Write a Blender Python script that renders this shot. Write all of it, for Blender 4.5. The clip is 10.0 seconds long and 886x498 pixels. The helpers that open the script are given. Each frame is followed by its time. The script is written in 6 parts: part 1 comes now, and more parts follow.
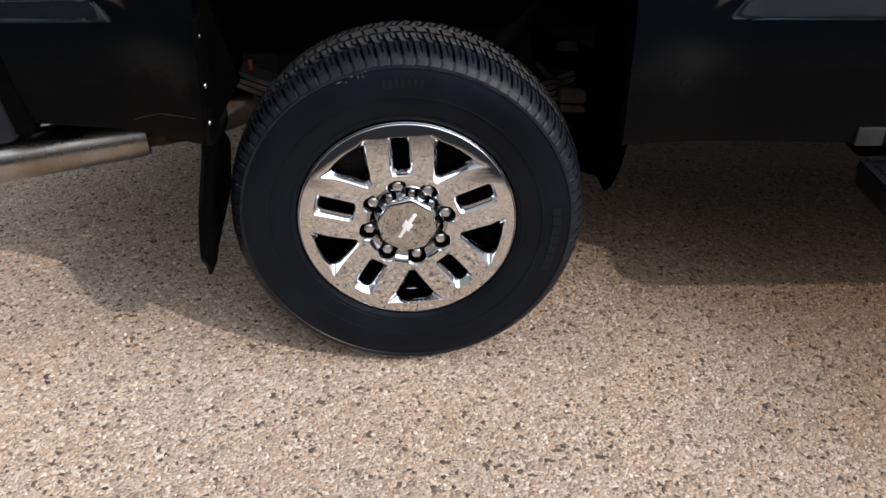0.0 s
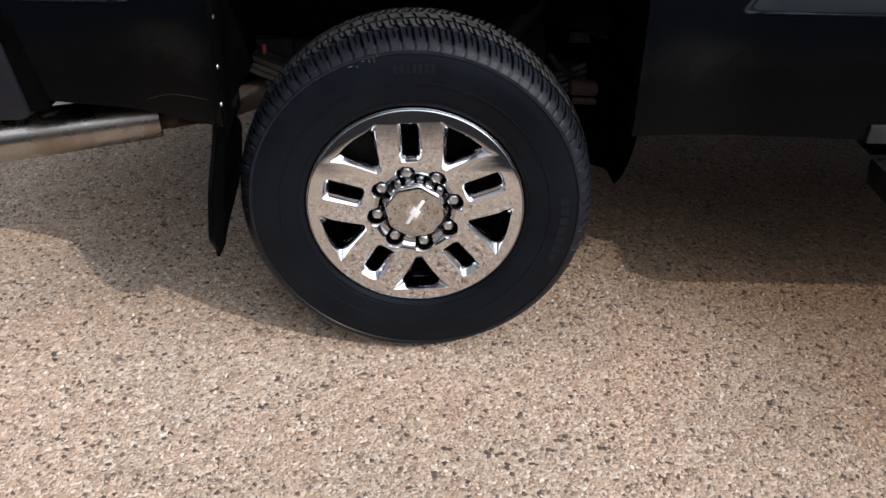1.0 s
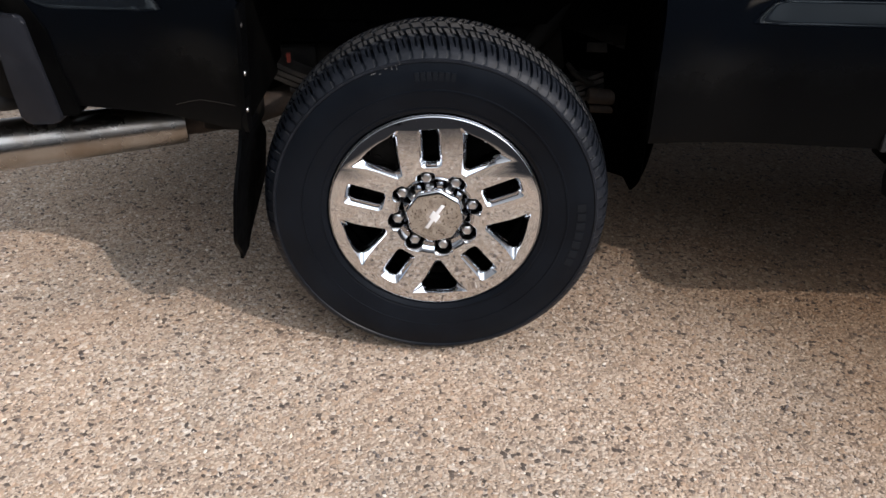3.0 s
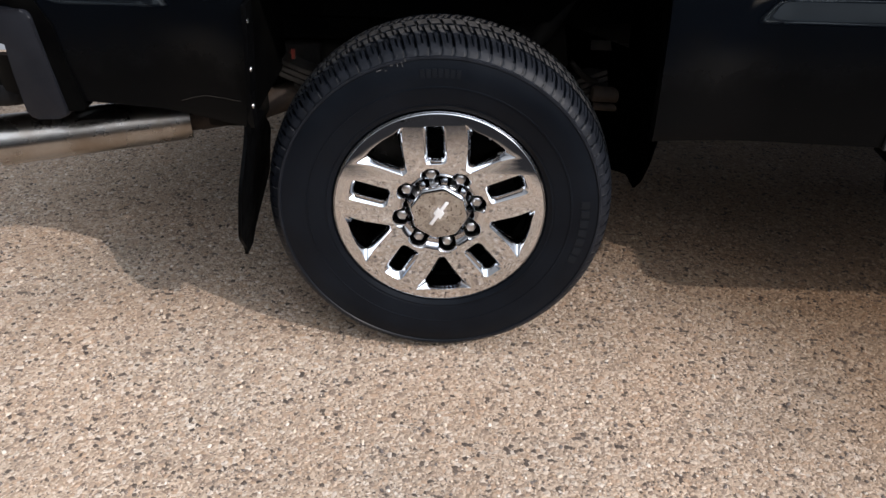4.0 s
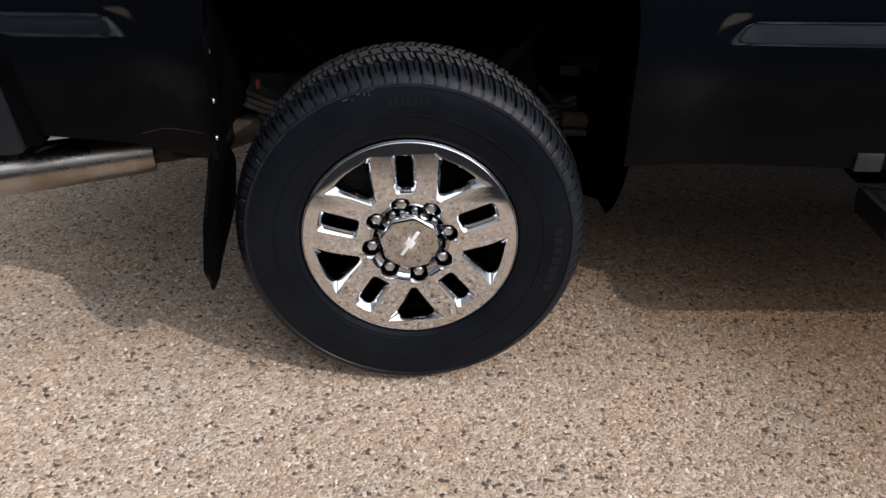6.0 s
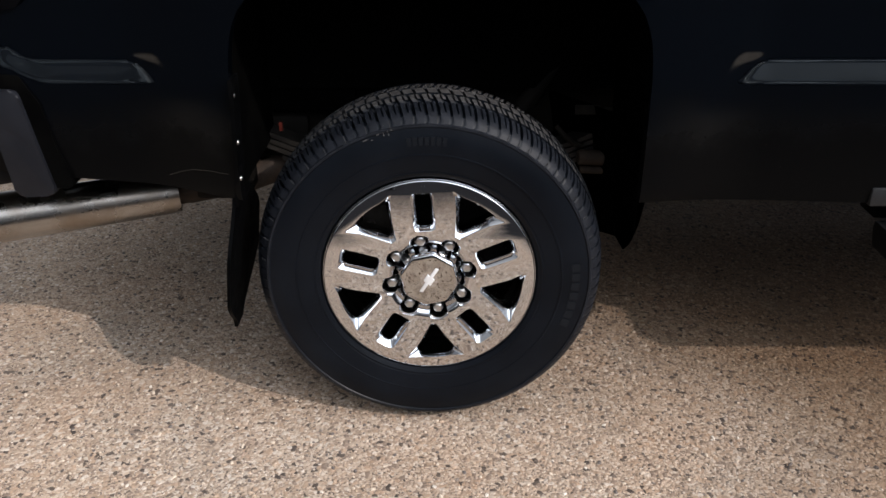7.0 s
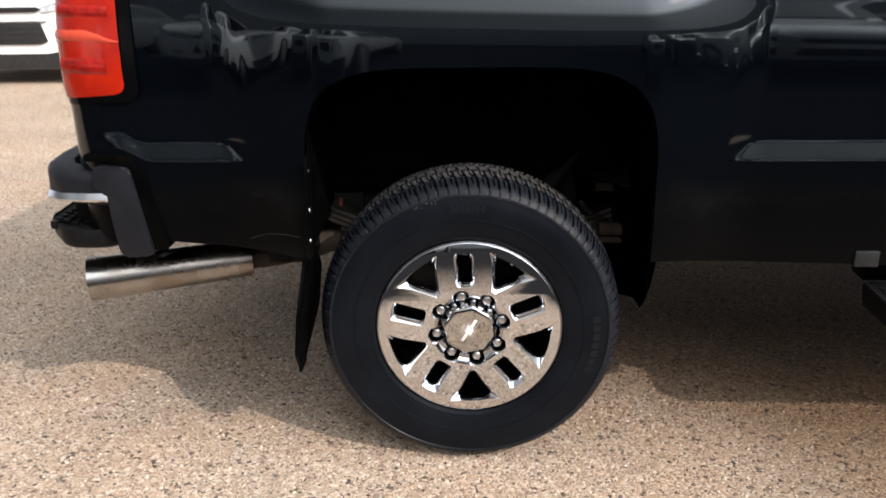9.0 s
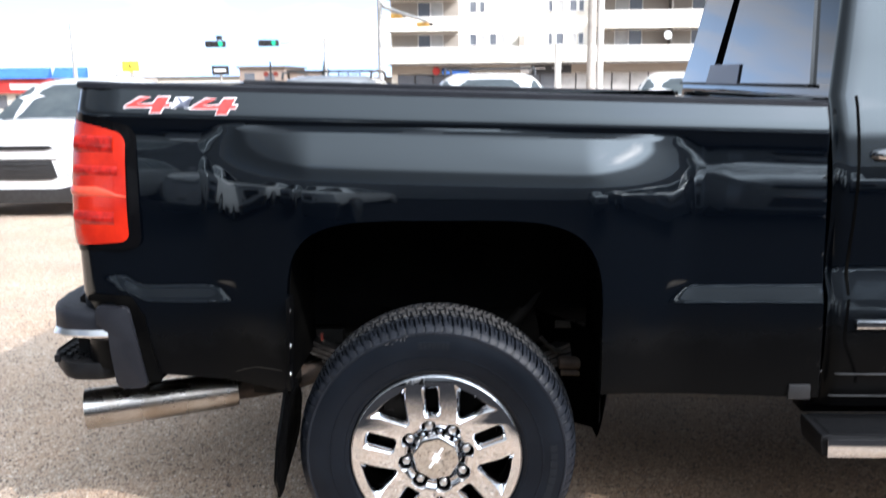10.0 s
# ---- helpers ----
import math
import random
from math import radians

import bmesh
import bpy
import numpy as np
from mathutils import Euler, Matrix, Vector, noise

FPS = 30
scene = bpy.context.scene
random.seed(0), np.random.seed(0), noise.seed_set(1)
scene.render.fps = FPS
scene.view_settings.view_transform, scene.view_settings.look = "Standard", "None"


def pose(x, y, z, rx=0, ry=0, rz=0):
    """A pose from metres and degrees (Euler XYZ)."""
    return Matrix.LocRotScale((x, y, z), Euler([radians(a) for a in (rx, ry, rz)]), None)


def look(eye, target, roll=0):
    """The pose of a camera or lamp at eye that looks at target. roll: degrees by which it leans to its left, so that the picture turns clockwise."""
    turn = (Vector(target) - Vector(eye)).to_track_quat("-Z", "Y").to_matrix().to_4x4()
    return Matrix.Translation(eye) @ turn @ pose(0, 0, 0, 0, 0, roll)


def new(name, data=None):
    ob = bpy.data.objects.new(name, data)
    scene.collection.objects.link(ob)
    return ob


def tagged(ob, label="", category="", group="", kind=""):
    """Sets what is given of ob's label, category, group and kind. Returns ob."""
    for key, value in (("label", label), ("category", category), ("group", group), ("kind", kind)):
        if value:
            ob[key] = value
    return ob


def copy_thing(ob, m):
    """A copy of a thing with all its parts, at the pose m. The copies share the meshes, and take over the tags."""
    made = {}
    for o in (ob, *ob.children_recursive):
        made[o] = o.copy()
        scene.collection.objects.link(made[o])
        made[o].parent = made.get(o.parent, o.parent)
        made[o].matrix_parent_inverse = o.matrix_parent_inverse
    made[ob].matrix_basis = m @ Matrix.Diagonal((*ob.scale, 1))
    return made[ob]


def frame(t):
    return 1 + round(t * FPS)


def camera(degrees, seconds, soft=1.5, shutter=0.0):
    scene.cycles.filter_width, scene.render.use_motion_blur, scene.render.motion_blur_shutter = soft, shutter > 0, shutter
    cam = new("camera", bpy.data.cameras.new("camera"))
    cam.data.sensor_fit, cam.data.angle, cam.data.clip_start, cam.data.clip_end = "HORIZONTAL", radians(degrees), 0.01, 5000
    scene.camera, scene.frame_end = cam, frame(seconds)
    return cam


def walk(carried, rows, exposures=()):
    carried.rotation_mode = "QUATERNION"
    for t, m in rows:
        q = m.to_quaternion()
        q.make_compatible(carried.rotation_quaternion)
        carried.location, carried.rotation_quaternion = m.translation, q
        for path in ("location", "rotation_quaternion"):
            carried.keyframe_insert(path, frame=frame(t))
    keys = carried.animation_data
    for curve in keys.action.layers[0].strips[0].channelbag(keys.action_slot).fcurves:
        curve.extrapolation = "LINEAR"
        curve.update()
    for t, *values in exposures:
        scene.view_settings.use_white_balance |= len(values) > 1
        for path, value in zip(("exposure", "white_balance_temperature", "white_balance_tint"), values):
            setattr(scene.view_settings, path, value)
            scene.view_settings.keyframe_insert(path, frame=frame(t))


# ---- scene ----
cam = camera(55.0, 10.0, shutter=0.5)
PATH = [
    (0, (0.047, -1.64, 1.352), (0.081, 0.063, 0.304), 0.1),
    (0.5, (0.051, -1.655, 1.339), (0.081, 0.047, 0.289), 0.2),
    (1, (0.058, -1.658, 1.33), (0.064, 0.046, 0.281), 1.1),
    (1.5, (0.063, -1.666, 1.333), (0.035, 0.039, 0.287), 0.6),
    (2, (0.062, -1.677, 1.337), (0.039, 0.036, 0.304), 0.6),
    (2.5, (0.057, -1.69, 1.337), (0.031, 0.027, 0.311), 0.8),
    (4, (0.037, -1.708, 1.337), (0.011, 0.006, 0.306), 1.3),
    (4.5, (0.035, -1.698, 1.341), (0.035, 0.025, 0.326), 1.1),
    (5, (0.04, -1.689, 1.351), (0.059, 0.05, 0.364), 1.3),
    (6.3, (0.038, -1.666, 1.325), (0.086, 0.08, 0.35), 0.7),
    (6.5, (0.035, -1.678, 1.341), (0.072, 0.086, 0.397), -0.1),
    (7, (0.046, -1.699, 1.335), (0.031, 0.089, 0.439), -0.1),
    (7.5, (0.069, -1.713, 1.329), (0.031, 0.086, 0.456), -0.1),
    (8, (0.08, -1.73, 1.325), (0.064, 0.073, 0.458), 0.3),
    (8.5, (0.063, -1.808, 1.324), (0.026, 0.045, 0.573), 1.1),
    (9, (0.035, -2.026, 1.364), (-0.058, -0.147, 0.684), -0.8),
    (9.5, (0.033, -2.142, 1.434), (-0.016, -0.222, 0.875), -0.3),
    (10, (0.128, -2.24, 1.455), (0.039, -0.28, 1.063), -0.6),
]
walk(cam, [(t, look(eye, target, roll)) for t, eye, target, roll in PATH], [(0, -0.68, 6600, 16), (4.5, -0.74, 6600, 16), (6.5, -0.83, 6650, 16), (8, -0.80, 6700, 16), (9, -0.38, 7000, 16), (9.5, -0.10, 6650, 15), (10, 0.25, 6250, 14)])


# ---- light ----
from mathutils import geometry

SUN = Vector((1.02, -0.83, 1.0)).normalized()
world = bpy.data.worlds.new("sky")
scene.world = world
world.use_nodes = True
wn, wl = world.node_tree.nodes, world.node_tree.links
wn.clear()
sky = wn.new("ShaderNodeTexSky")
sky.sky_type, sky.sun_disc = "NISHITA", False
sky.sun_elevation = math.asin(SUN.z)
sky.sun_rotation = math.atan2(SUN.x, SUN.y)
sky.dust_density = 1.5
wtc = wn.new("ShaderNodeTexCoord")
wmap = wn.new("ShaderNodeMapping")
wmap.inputs["Scale"].default_value = (1.0, 1.0, 1.8)
wnoise = wn.new("ShaderNodeTexNoise")
wnoise.inputs["Scale"].default_value = 1.5
wnoise.inputs["Detail"].default_value = 5
wnoise.inputs["Roughness"].default_value = 0.55
wramp = wn.new("ShaderNodeValToRGB")
wramp.color_ramp.elements[0].position, wramp.color_ramp.elements[1].position = 0.14, 0.44
wmix = wn.new("ShaderNodeMixRGB")
wmix.inputs["Color2"].default_value = (4.7, 5.2, 5.6, 1)
wbg = wn.new("ShaderNodeBackground")
wbg.inputs["Strength"].default_value = 0.034
wout = wn.new("ShaderNodeOutputWorld")
wl.new(wtc.outputs["Generated"], wmap.inputs["Vector"])
wl.new(wmap.outputs["Vector"], wnoise.inputs["Vector"])
wl.new(wnoise.outputs["Fac"], wramp.inputs["Fac"])
wl.new(wramp.outputs["Color"], wmix.inputs["Fac"])
wl.new(sky.outputs["Color"], wmix.inputs["Color1"])
# bright haze towards the northern horizon and a broad glow of lit cloud about and above the sun
wsep = wn.new("ShaderNodeSeparateXYZ")
wl.new(wtc.outputs["Generated"], wsep.inputs["Vector"])
whz = wn.new("ShaderNodeMapRange")
whz.interpolation_type = "SMOOTHSTEP"
whz.inputs["From Min"].default_value, whz.inputs["From Max"].default_value = 0.02, 0.28
whz.inputs["To Min"].default_value, whz.inputs["To Max"].default_value = 0.9, 0.0
wl.new(wsep.outputs["Z"], whz.inputs["Value"])
whaze = wn.new("ShaderNodeMixRGB")
wstreak = wn.new("ShaderNodeMapping")
wstreak.inputs["Scale"].default_value = (2.2, 2.2, 9.0)
wl.new(wtc.outputs["Generated"], wstreak.inputs["Vector"])
wbank = wn.new("ShaderNodeTexNoise")
wbank.inputs["Scale"].default_value, wbank.inputs["Detail"].default_value = 2.0, 6
wl.new(wstreak.outputs["Vector"], wbank.inputs["Vector"])
wbr = wn.new("ShaderNodeValToRGB")
wbr.color_ramp.elements[0].position, wbr.color_ramp.elements[0].color = 0.42, (29, 42, 62, 1)
wbr.color_ramp.elements[1].position, wbr.color_ramp.elements[1].color = 0.60, (46, 48, 51, 1)
wl.new(wbank.outputs["Fac"], wbr.inputs["Fac"])
wl.new(wbr.outputs["Color"], whaze.inputs["Color2"])
wnorth = wn.new("ShaderNodeMapRange")
wnorth.interpolation_type = "SMOOTHSTEP"
wnorth.inputs["From Min"].default_value, wnorth.inputs["From Max"].default_value = -0.5, 0.3
wnorth.inputs["To Min"].default_value, wnorth.inputs["To Max"].default_value = 0.2, 1.0
wl.new(wsep.outputs["Y"], wnorth.inputs["Value"])
whm = wn.new("ShaderNodeMath")
whm.operation = "MULTIPLY"
wl.new(whz.outputs["Result"], whm.inputs[0])
wl.new(wnorth.outputs["Result"], whm.inputs[1])
wl.new(whm.outputs["Value"], whaze.inputs["Fac"])
wdot = wn.new("ShaderNodeVectorMath")
wdot.operation = "DOT_PRODUCT"
wdot.inputs[1].default_value = SUN
wl.new(wtc.outputs["Generated"], wdot.inputs[0])
wglow = wn.new("ShaderNodeMapRange")
wglow.interpolation_type = "SMOOTHSTEP"
wglow.inputs["From Min"].default_value, wglow.inputs["From Max"].default_value = 0.25, 0.95
wglow.inputs["To Min"].default_value, wglow.inputs["To Max"].default_value = 0.0, 1.7
whigh = wn.new("ShaderNodeMapRange")
whigh.interpolation_type = "SMOOTHSTEP"
whigh.inputs["From Min"].default_value, whigh.inputs["From Max"].default_value = 0.33, 0.43
whigh.inputs["To Min"].default_value, whigh.inputs["To Max"].default_value = 0.2, 1.0
wl.new(wsep.outputs["Z"], whigh.inputs["Value"])
wboth = wn.new("ShaderNodeMath")
wboth.operation = "MULTIPLY"
wover = wn.new("ShaderNodeMath")
wover.operation, wover.inputs[1].default_value = "ADD", 0.24
wl.new(wglow.outputs["Result"], wover.inputs[0])
waur = wn.new("ShaderNodeMapRange")
waur.interpolation_type = "SMOOTHSTEP"
waur.inputs["From Min"].default_value, waur.inputs["From Max"].default_value = 0.78, 1.0
waur.inputs["To Min"].default_value, waur.inputs["To Max"].default_value = 0.0, 2.6
wl.new(wdot.outputs["Value"], waur.inputs["Value"])
wsum = wn.new("ShaderNodeMath")
wsum.operation = "ADD"
wl.new(wover.outputs["Value"], wsum.inputs[0])
wl.new(waur.outputs["Result"], wsum.inputs[1])
wl.new(wsum.outputs["Value"], wboth.inputs[0])
wl.new(whigh.outputs["Result"], wboth.inputs[1])
wgain = wn.new("ShaderNodeMath")
wgain.operation, wgain.inputs[1].default_value, wgain.inputs[2].default_value = "MULTIPLY_ADD", 10.0, 1.0
wl.new(wboth.outputs["Value"], wgain.inputs[0])
wl.new(wdot.outputs["Value"], wglow.inputs["Value"])
wgm = wn.new("ShaderNodeVectorMath")
wgm.operation = "SCALE"
wl.new(wmix.outputs["Color"], wgm.inputs[0])
wl.new(wgain.outputs["Value"], wgm.inputs["Scale"])
wl.new(wgm.outputs["Vector"], whaze.inputs["Color1"])
wl.new(whaze.outputs["Color"], wbg.inputs["Color"])
wl.new(wbg.outputs["Background"], wout.inputs["Surface"])
sun = new("sun", bpy.data.lights.new("sun", "SUN"))
sun.data.energy, sun.data.angle, sun.data.color = 4.2, radians(0.8), (1.0, 0.95, 0.88)
sun.matrix_world = look(SUN * 50, (0, 0, 0))


# ---- materials ----
def material(name, colour, rough=0.5, metal=0.0, second=None, scale=20.0, mix=(0.4, 0.65), bump=0.0, bump_scale=200.0, rough2=None, coat=0.0, spec=0.5, fine=None):
    """A principled material with a coarse stain between two colours, optional fine speckle and a fine relief."""
    m = bpy.data.materials.new(name)
    m.use_nodes = True
    n, l = m.node_tree.nodes, m.node_tree.links
    b = n["Principled BSDF"]
    b.inputs["Base Color"].default_value = (*colour, 1)
    b.inputs["Roughness"].default_value = rough
    b.inputs["Metallic"].default_value = metal
    b.inputs["Coat Weight"].default_value = coat
    b.inputs["Coat Roughness"].default_value = 0.02
    b.inputs["Specular IOR Level"].default_value = spec
    tc = n.new("ShaderNodeTexCoord")
    if second or rough2 is not None:
        t = n.new("ShaderNodeTexNoise")
        t.inputs["Scale"].default_value, t.inputs["Detail"].default_value, t.inputs["Roughness"].default_value = scale, 6, 0.6
        l.new(tc.outputs["Object"], t.inputs["Vector"])
        r = n.new("ShaderNodeMapRange")
        r.inputs["From Min"].default_value, r.inputs["From Max"].default_value = mix
        l.new(t.outputs["Fac"], r.inputs["Value"])
        if second:
            mx = n.new("ShaderNodeMixRGB")
            mx.inputs["Color1"].default_value, mx.inputs["Color2"].default_value = (*colour, 1), (*second, 1)
            l.new(r.outputs["Result"], mx.inputs["Fac"])
            last = mx.outputs["Color"]
            if fine:
                f = n.new("ShaderNodeTexNoise")
                f.inputs["Scale"].default_value, f.inputs["Detail"].default_value = fine[0], 3
                l.new(tc.outputs["Object"], f.inputs["Vector"])
                fr = n.new("ShaderNodeMapRange")
                fr.inputs["From Min"].default_value, fr.inputs["From Max"].default_value = fine[1], fine[2]
                l.new(f.outputs["Fac"], fr.inputs["Value"])
                fm = n.new("ShaderNodeMixRGB")
                fm.inputs["Color2"].default_value = (*fine[3], 1)
                l.new(fr.outputs["Result"], fm.inputs["Fac"])
                l.new(last, fm.inputs["Color1"])
                last = fm.outputs["Color"]
            l.new(last, b.inputs["Base Color"])
        if rough2 is not None:
            rr = n.new("ShaderNodeMapRange")
            rr.inputs["To Min"].default_value, rr.inputs["To Max"].default_value = rough, rough2
            l.new(r.outputs["Result"], rr.inputs["Value"])
            l.new(rr.outputs["Result"], b.inputs["Roughness"])
    if bump:
        t2 = n.new("ShaderNodeTexNoise")
        t2.inputs["Scale"].default_value, t2.inputs["Detail"].default_value = bump_scale, 4
        l.new(tc.outputs["Object"], t2.inputs["Vector"])
        bp = n.new("ShaderNodeBump")
        bp.inputs["Strength"].default_value, bp.inputs["Distance"].default_value = bump, 0.002
        l.new(t2.outputs["Fac"], bp.inputs["Height"])
        l.new(bp.outputs["Normal"], b.inputs["Normal"])
    return m


def brown_shade(n, l, tc, colour):
    """Mixes in a broad browner patch from the middle of the truck forwards, with a ragged edge; deepened to paint in
    the shade under the truck.
    """
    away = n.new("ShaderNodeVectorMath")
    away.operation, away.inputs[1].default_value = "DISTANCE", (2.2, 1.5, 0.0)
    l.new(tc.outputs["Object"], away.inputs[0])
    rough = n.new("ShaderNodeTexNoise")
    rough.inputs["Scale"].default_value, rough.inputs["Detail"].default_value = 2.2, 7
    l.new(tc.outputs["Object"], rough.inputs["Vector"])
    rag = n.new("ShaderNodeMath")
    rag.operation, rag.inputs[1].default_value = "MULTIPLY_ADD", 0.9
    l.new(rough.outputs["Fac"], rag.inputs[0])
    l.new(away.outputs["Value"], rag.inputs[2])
    patch_mask = n.new("ShaderNodeMapRange")
    patch_mask.interpolation_type = "SMOOTHSTEP"
    patch_mask.inputs["From Min"].default_value, patch_mask.inputs["From Max"].default_value = 1.9, 3.2
    patch_mask.inputs["To Min"].default_value, patch_mask.inputs["To Max"].default_value = 1.0, 0.0
    l.new(rag.outputs["Value"], patch_mask.inputs["Value"])
    browned = n.new("ShaderNodeMixRGB")
    browned.blend_type, browned.inputs["Color2"].default_value = "MULTIPLY", (0.36, 0.29, 0.22, 1)
    l.new(patch_mask.outputs["Result"], browned.inputs["Fac"])
    l.new(colour, browned.inputs["Color1"])
    return browned.outputs["Color"]


def gravel_material():
    """Packed gravel: stones of two sizes with colours of their own, sandy fines between them, darker patches, and brown
    shade painted in under the truck.
    """
    m = bpy.data.materials.new("packed_gravel")
    m.use_nodes = True
    n, l = m.node_tree.nodes, m.node_tree.links
    b = n["Principled BSDF"]
    b.inputs["Roughness"].default_value = 0.85
    b.inputs["Specular IOR Level"].default_value = 0.3
    tc = n.new("ShaderNodeTexCoord")

    def ramp(stops):
        r = n.new("ShaderNodeValToRGB")
        r.color_ramp.interpolation = "CONSTANT"
        e = r.color_ramp.elements
        e[0].position, e[0].color = stops[0][0], (*stops[0][1], 1)
        e[1].position, e[1].color = stops[1][0], (*stops[1][1], 1)
        for p, c in stops[2:]:
            k = e.new(p)
            k.color = (*c, 1)
        return r

    def noise_tex(scale, detail=4):
        t = n.new("ShaderNodeTexNoise")
        t.inputs["Scale"].default_value, t.inputs["Detail"].default_value = scale, detail
        l.new(tc.outputs["Object"], t.inputs["Vector"])
        return t

    warp = noise_tex(40)
    add = n.new("ShaderNodeMixRGB")
    add.blend_type, add.inputs["Fac"].default_value = "ADD", 0.012
    l.new(tc.outputs["Object"], add.inputs["Color1"])
    l.new(warp.outputs["Color"], add.inputs["Color2"])
    colours, heights = [], []
    for scale, stops in ((98, [(0.0, (0.34, 0.265, 0.20)), (0.2, (0.47, 0.385, 0.30)), (0.42, (0.40, 0.295, 0.21)), (0.58, (0.55, 0.48, 0.40)), (0.72, (0.22, 0.17, 0.135)), (0.83, (0.62, 0.555, 0.48)), (0.89, (0.055, 0.046, 0.042))]),
                         (210, [(0.0, (0.37, 0.295, 0.225)), (0.3, (0.50, 0.415, 0.33)), (0.52, (0.33, 0.25, 0.18)), (0.70, (0.23, 0.18, 0.145)), (0.82, (0.58, 0.51, 0.43)), (0.92, (0.10, 0.085, 0.075))])):
        v = n.new("ShaderNodeTexVoronoi")
        v.inputs["Scale"].default_value = scale
        l.new(add.outputs["Color"], v.inputs["Vector"])
        sep = n.new("ShaderNodeSeparateColor")
        l.new(v.outputs["Color"], sep.inputs["Color"])
        r = ramp(stops)
        l.new(sep.outputs["Red"], r.inputs["Fac"])
        colours.append((r, sep))
        heights.append(v)
    pick = n.new("ShaderNodeMath")
    pick.operation, pick.inputs[1].default_value = "GREATER_THAN", 0.42
    l.new(colours[0][1].outputs["Green"], pick.inputs[0])
    two = n.new("ShaderNodeMixRGB")
    l.new(pick.outputs["Value"], two.inputs["Fac"])
    l.new(colours[0][0].outputs["Color"], two.inputs["Color1"])
    l.new(colours[1][0].outputs["Color"], two.inputs["Color2"])
    fines = noise_tex(9, 8)
    fr = n.new("ShaderNodeMapRange")
    fr.inputs["From Min"].default_value, fr.inputs["From Max"].default_value, fr.inputs["To Max"].default_value = 0.3, 0.75, 0.32
    l.new(fines.outputs["Fac"], fr.inputs["Value"])
    sand = n.new("ShaderNodeMixRGB")
    sand.inputs["Color2"].default_value = (0.41, 0.33, 0.255, 1)
    l.new(fr.outputs["Result"], sand.inputs["Fac"])
    l.new(two.outputs["Color"], sand.inputs["Color1"])
    patch = noise_tex(1.1, 5)
    pr = n.new("ShaderNodeMapRange")
    pr.inputs["From Min"].default_value, pr.inputs["From Max"].default_value = 0.38, 0.68
    pr.inputs["To Min"].default_value, pr.inputs["To Max"].default_value = 1.0, 0.80
    l.new(patch.outputs["Fac"], pr.inputs["Value"])
    mul = n.new("ShaderNodeMixRGB")
    mul.blend_type, mul.inputs["Fac"].default_value = "MULTIPLY", 1.0
    l.new(sand.outputs["Color"], mul.inputs["Color1"])
    l.new(pr.outputs["Result"], mul.inputs["Color2"])
    # pinkish and grey drifts
    drift = noise_tex(2.6, 4)
    dr = n.new("ShaderNodeMapRange")
    dr.inputs["From Min"].default_value, dr.inputs["From Max"].default_value = 0.35, 0.65
    l.new(drift.outputs["Fac"], dr.inputs["Value"])
    tint = n.new("ShaderNodeMixRGB")
    tint.inputs["Color1"].default_value, tint.inputs["Color2"].default_value = (0.985, 0.968, 0.965, 1), (1.075, 0.99, 0.935, 1)
    l.new(dr.outputs["Result"], tint.inputs["Fac"])
    mul2 = n.new("ShaderNodeMixRGB")
    mul2.blend_type, mul2.inputs["Fac"].default_value = "MULTIPLY", 1.0
    l.new(mul.outputs["Color"], mul2.inputs["Color1"])
    l.new(tint.outputs["Color"], mul2.inputs["Color2"])
    colour = brown_shade(n, l, tc, mul2.outputs["Color"])
    # the gravel thins out over worn asphalt to the south, unseen, set near to darken reflections
    sep = n.new("ShaderNodeSeparateXYZ")
    l.new(tc.outputs["Object"], sep.inputs["Vector"])
    wob = n.new("ShaderNodeMath")
    wob.operation, wob.inputs[1].default_value = "MULTIPLY_ADD", 0.4
    l.new(noise_tex(3.0, 6).outputs["Fac"], wob.inputs[0])
    l.new(sep.outputs["Y"], wob.inputs[2])
    lane = n.new("ShaderNodeMapRange")
    lane.interpolation_type = "SMOOTHSTEP"
    lane.inputs["From Min"].default_value, lane.inputs["From Max"].default_value = -1.36, -0.80
    l.new(wob.outputs["Value"], lane.inputs["Value"])
    tar = n.new("ShaderNodeMixRGB")
    grit = n.new("ShaderNodeMixRGB")
    grit.inputs["Color1"].default_value, grit.inputs["Color2"].default_value = (0.012, 0.012, 0.013, 1), (0.030, 0.029, 0.030, 1)
    l.new(noise_tex(55, 8).outputs["Fac"], grit.inputs["Fac"])
    l.new(grit.outputs["Color"], tar.inputs["Color1"])
    l.new(lane.outputs["Result"], tar.inputs["Fac"])
    l.new(colour, tar.inputs["Color2"])
    l.new(tar.outputs["Color"], b.inputs["Base Color"])
    dull = n.new("ShaderNodeMath")
    dull.operation, dull.inputs[1].default_value = "MULTIPLY", 0.3
    l.new(lane.outputs["Result"], dull.inputs[0])
    l.new(dull.outputs["Value"], b.inputs["Specular IOR Level"])
    hs = n.new("ShaderNodeMath")
    hs.operation = "MULTIPLY_ADD"
    hs.inputs[1].default_value = 0.5
    l.new(heights[1].outputs["Distance"], hs.inputs[0])
    l.new(heights[0].outputs["Distance"], hs.inputs[2])
    bp = n.new("ShaderNodeBump")
    bp.invert = True
    bp.inputs["Strength"].default_value, bp.inputs["Distance"].default_value = 0.8, 0.0045
    l.new(hs.outputs["Value"], bp.inputs["Height"])
    l.new(bp.outputs["Normal"], b.inputs["Normal"])
    return m


PAINT = material("dark_teal_metallic_paint", (0.0008, 0.0013, 0.0024), 0.03, 0.0, (0.0011, 0.0018, 0.0031), 60)


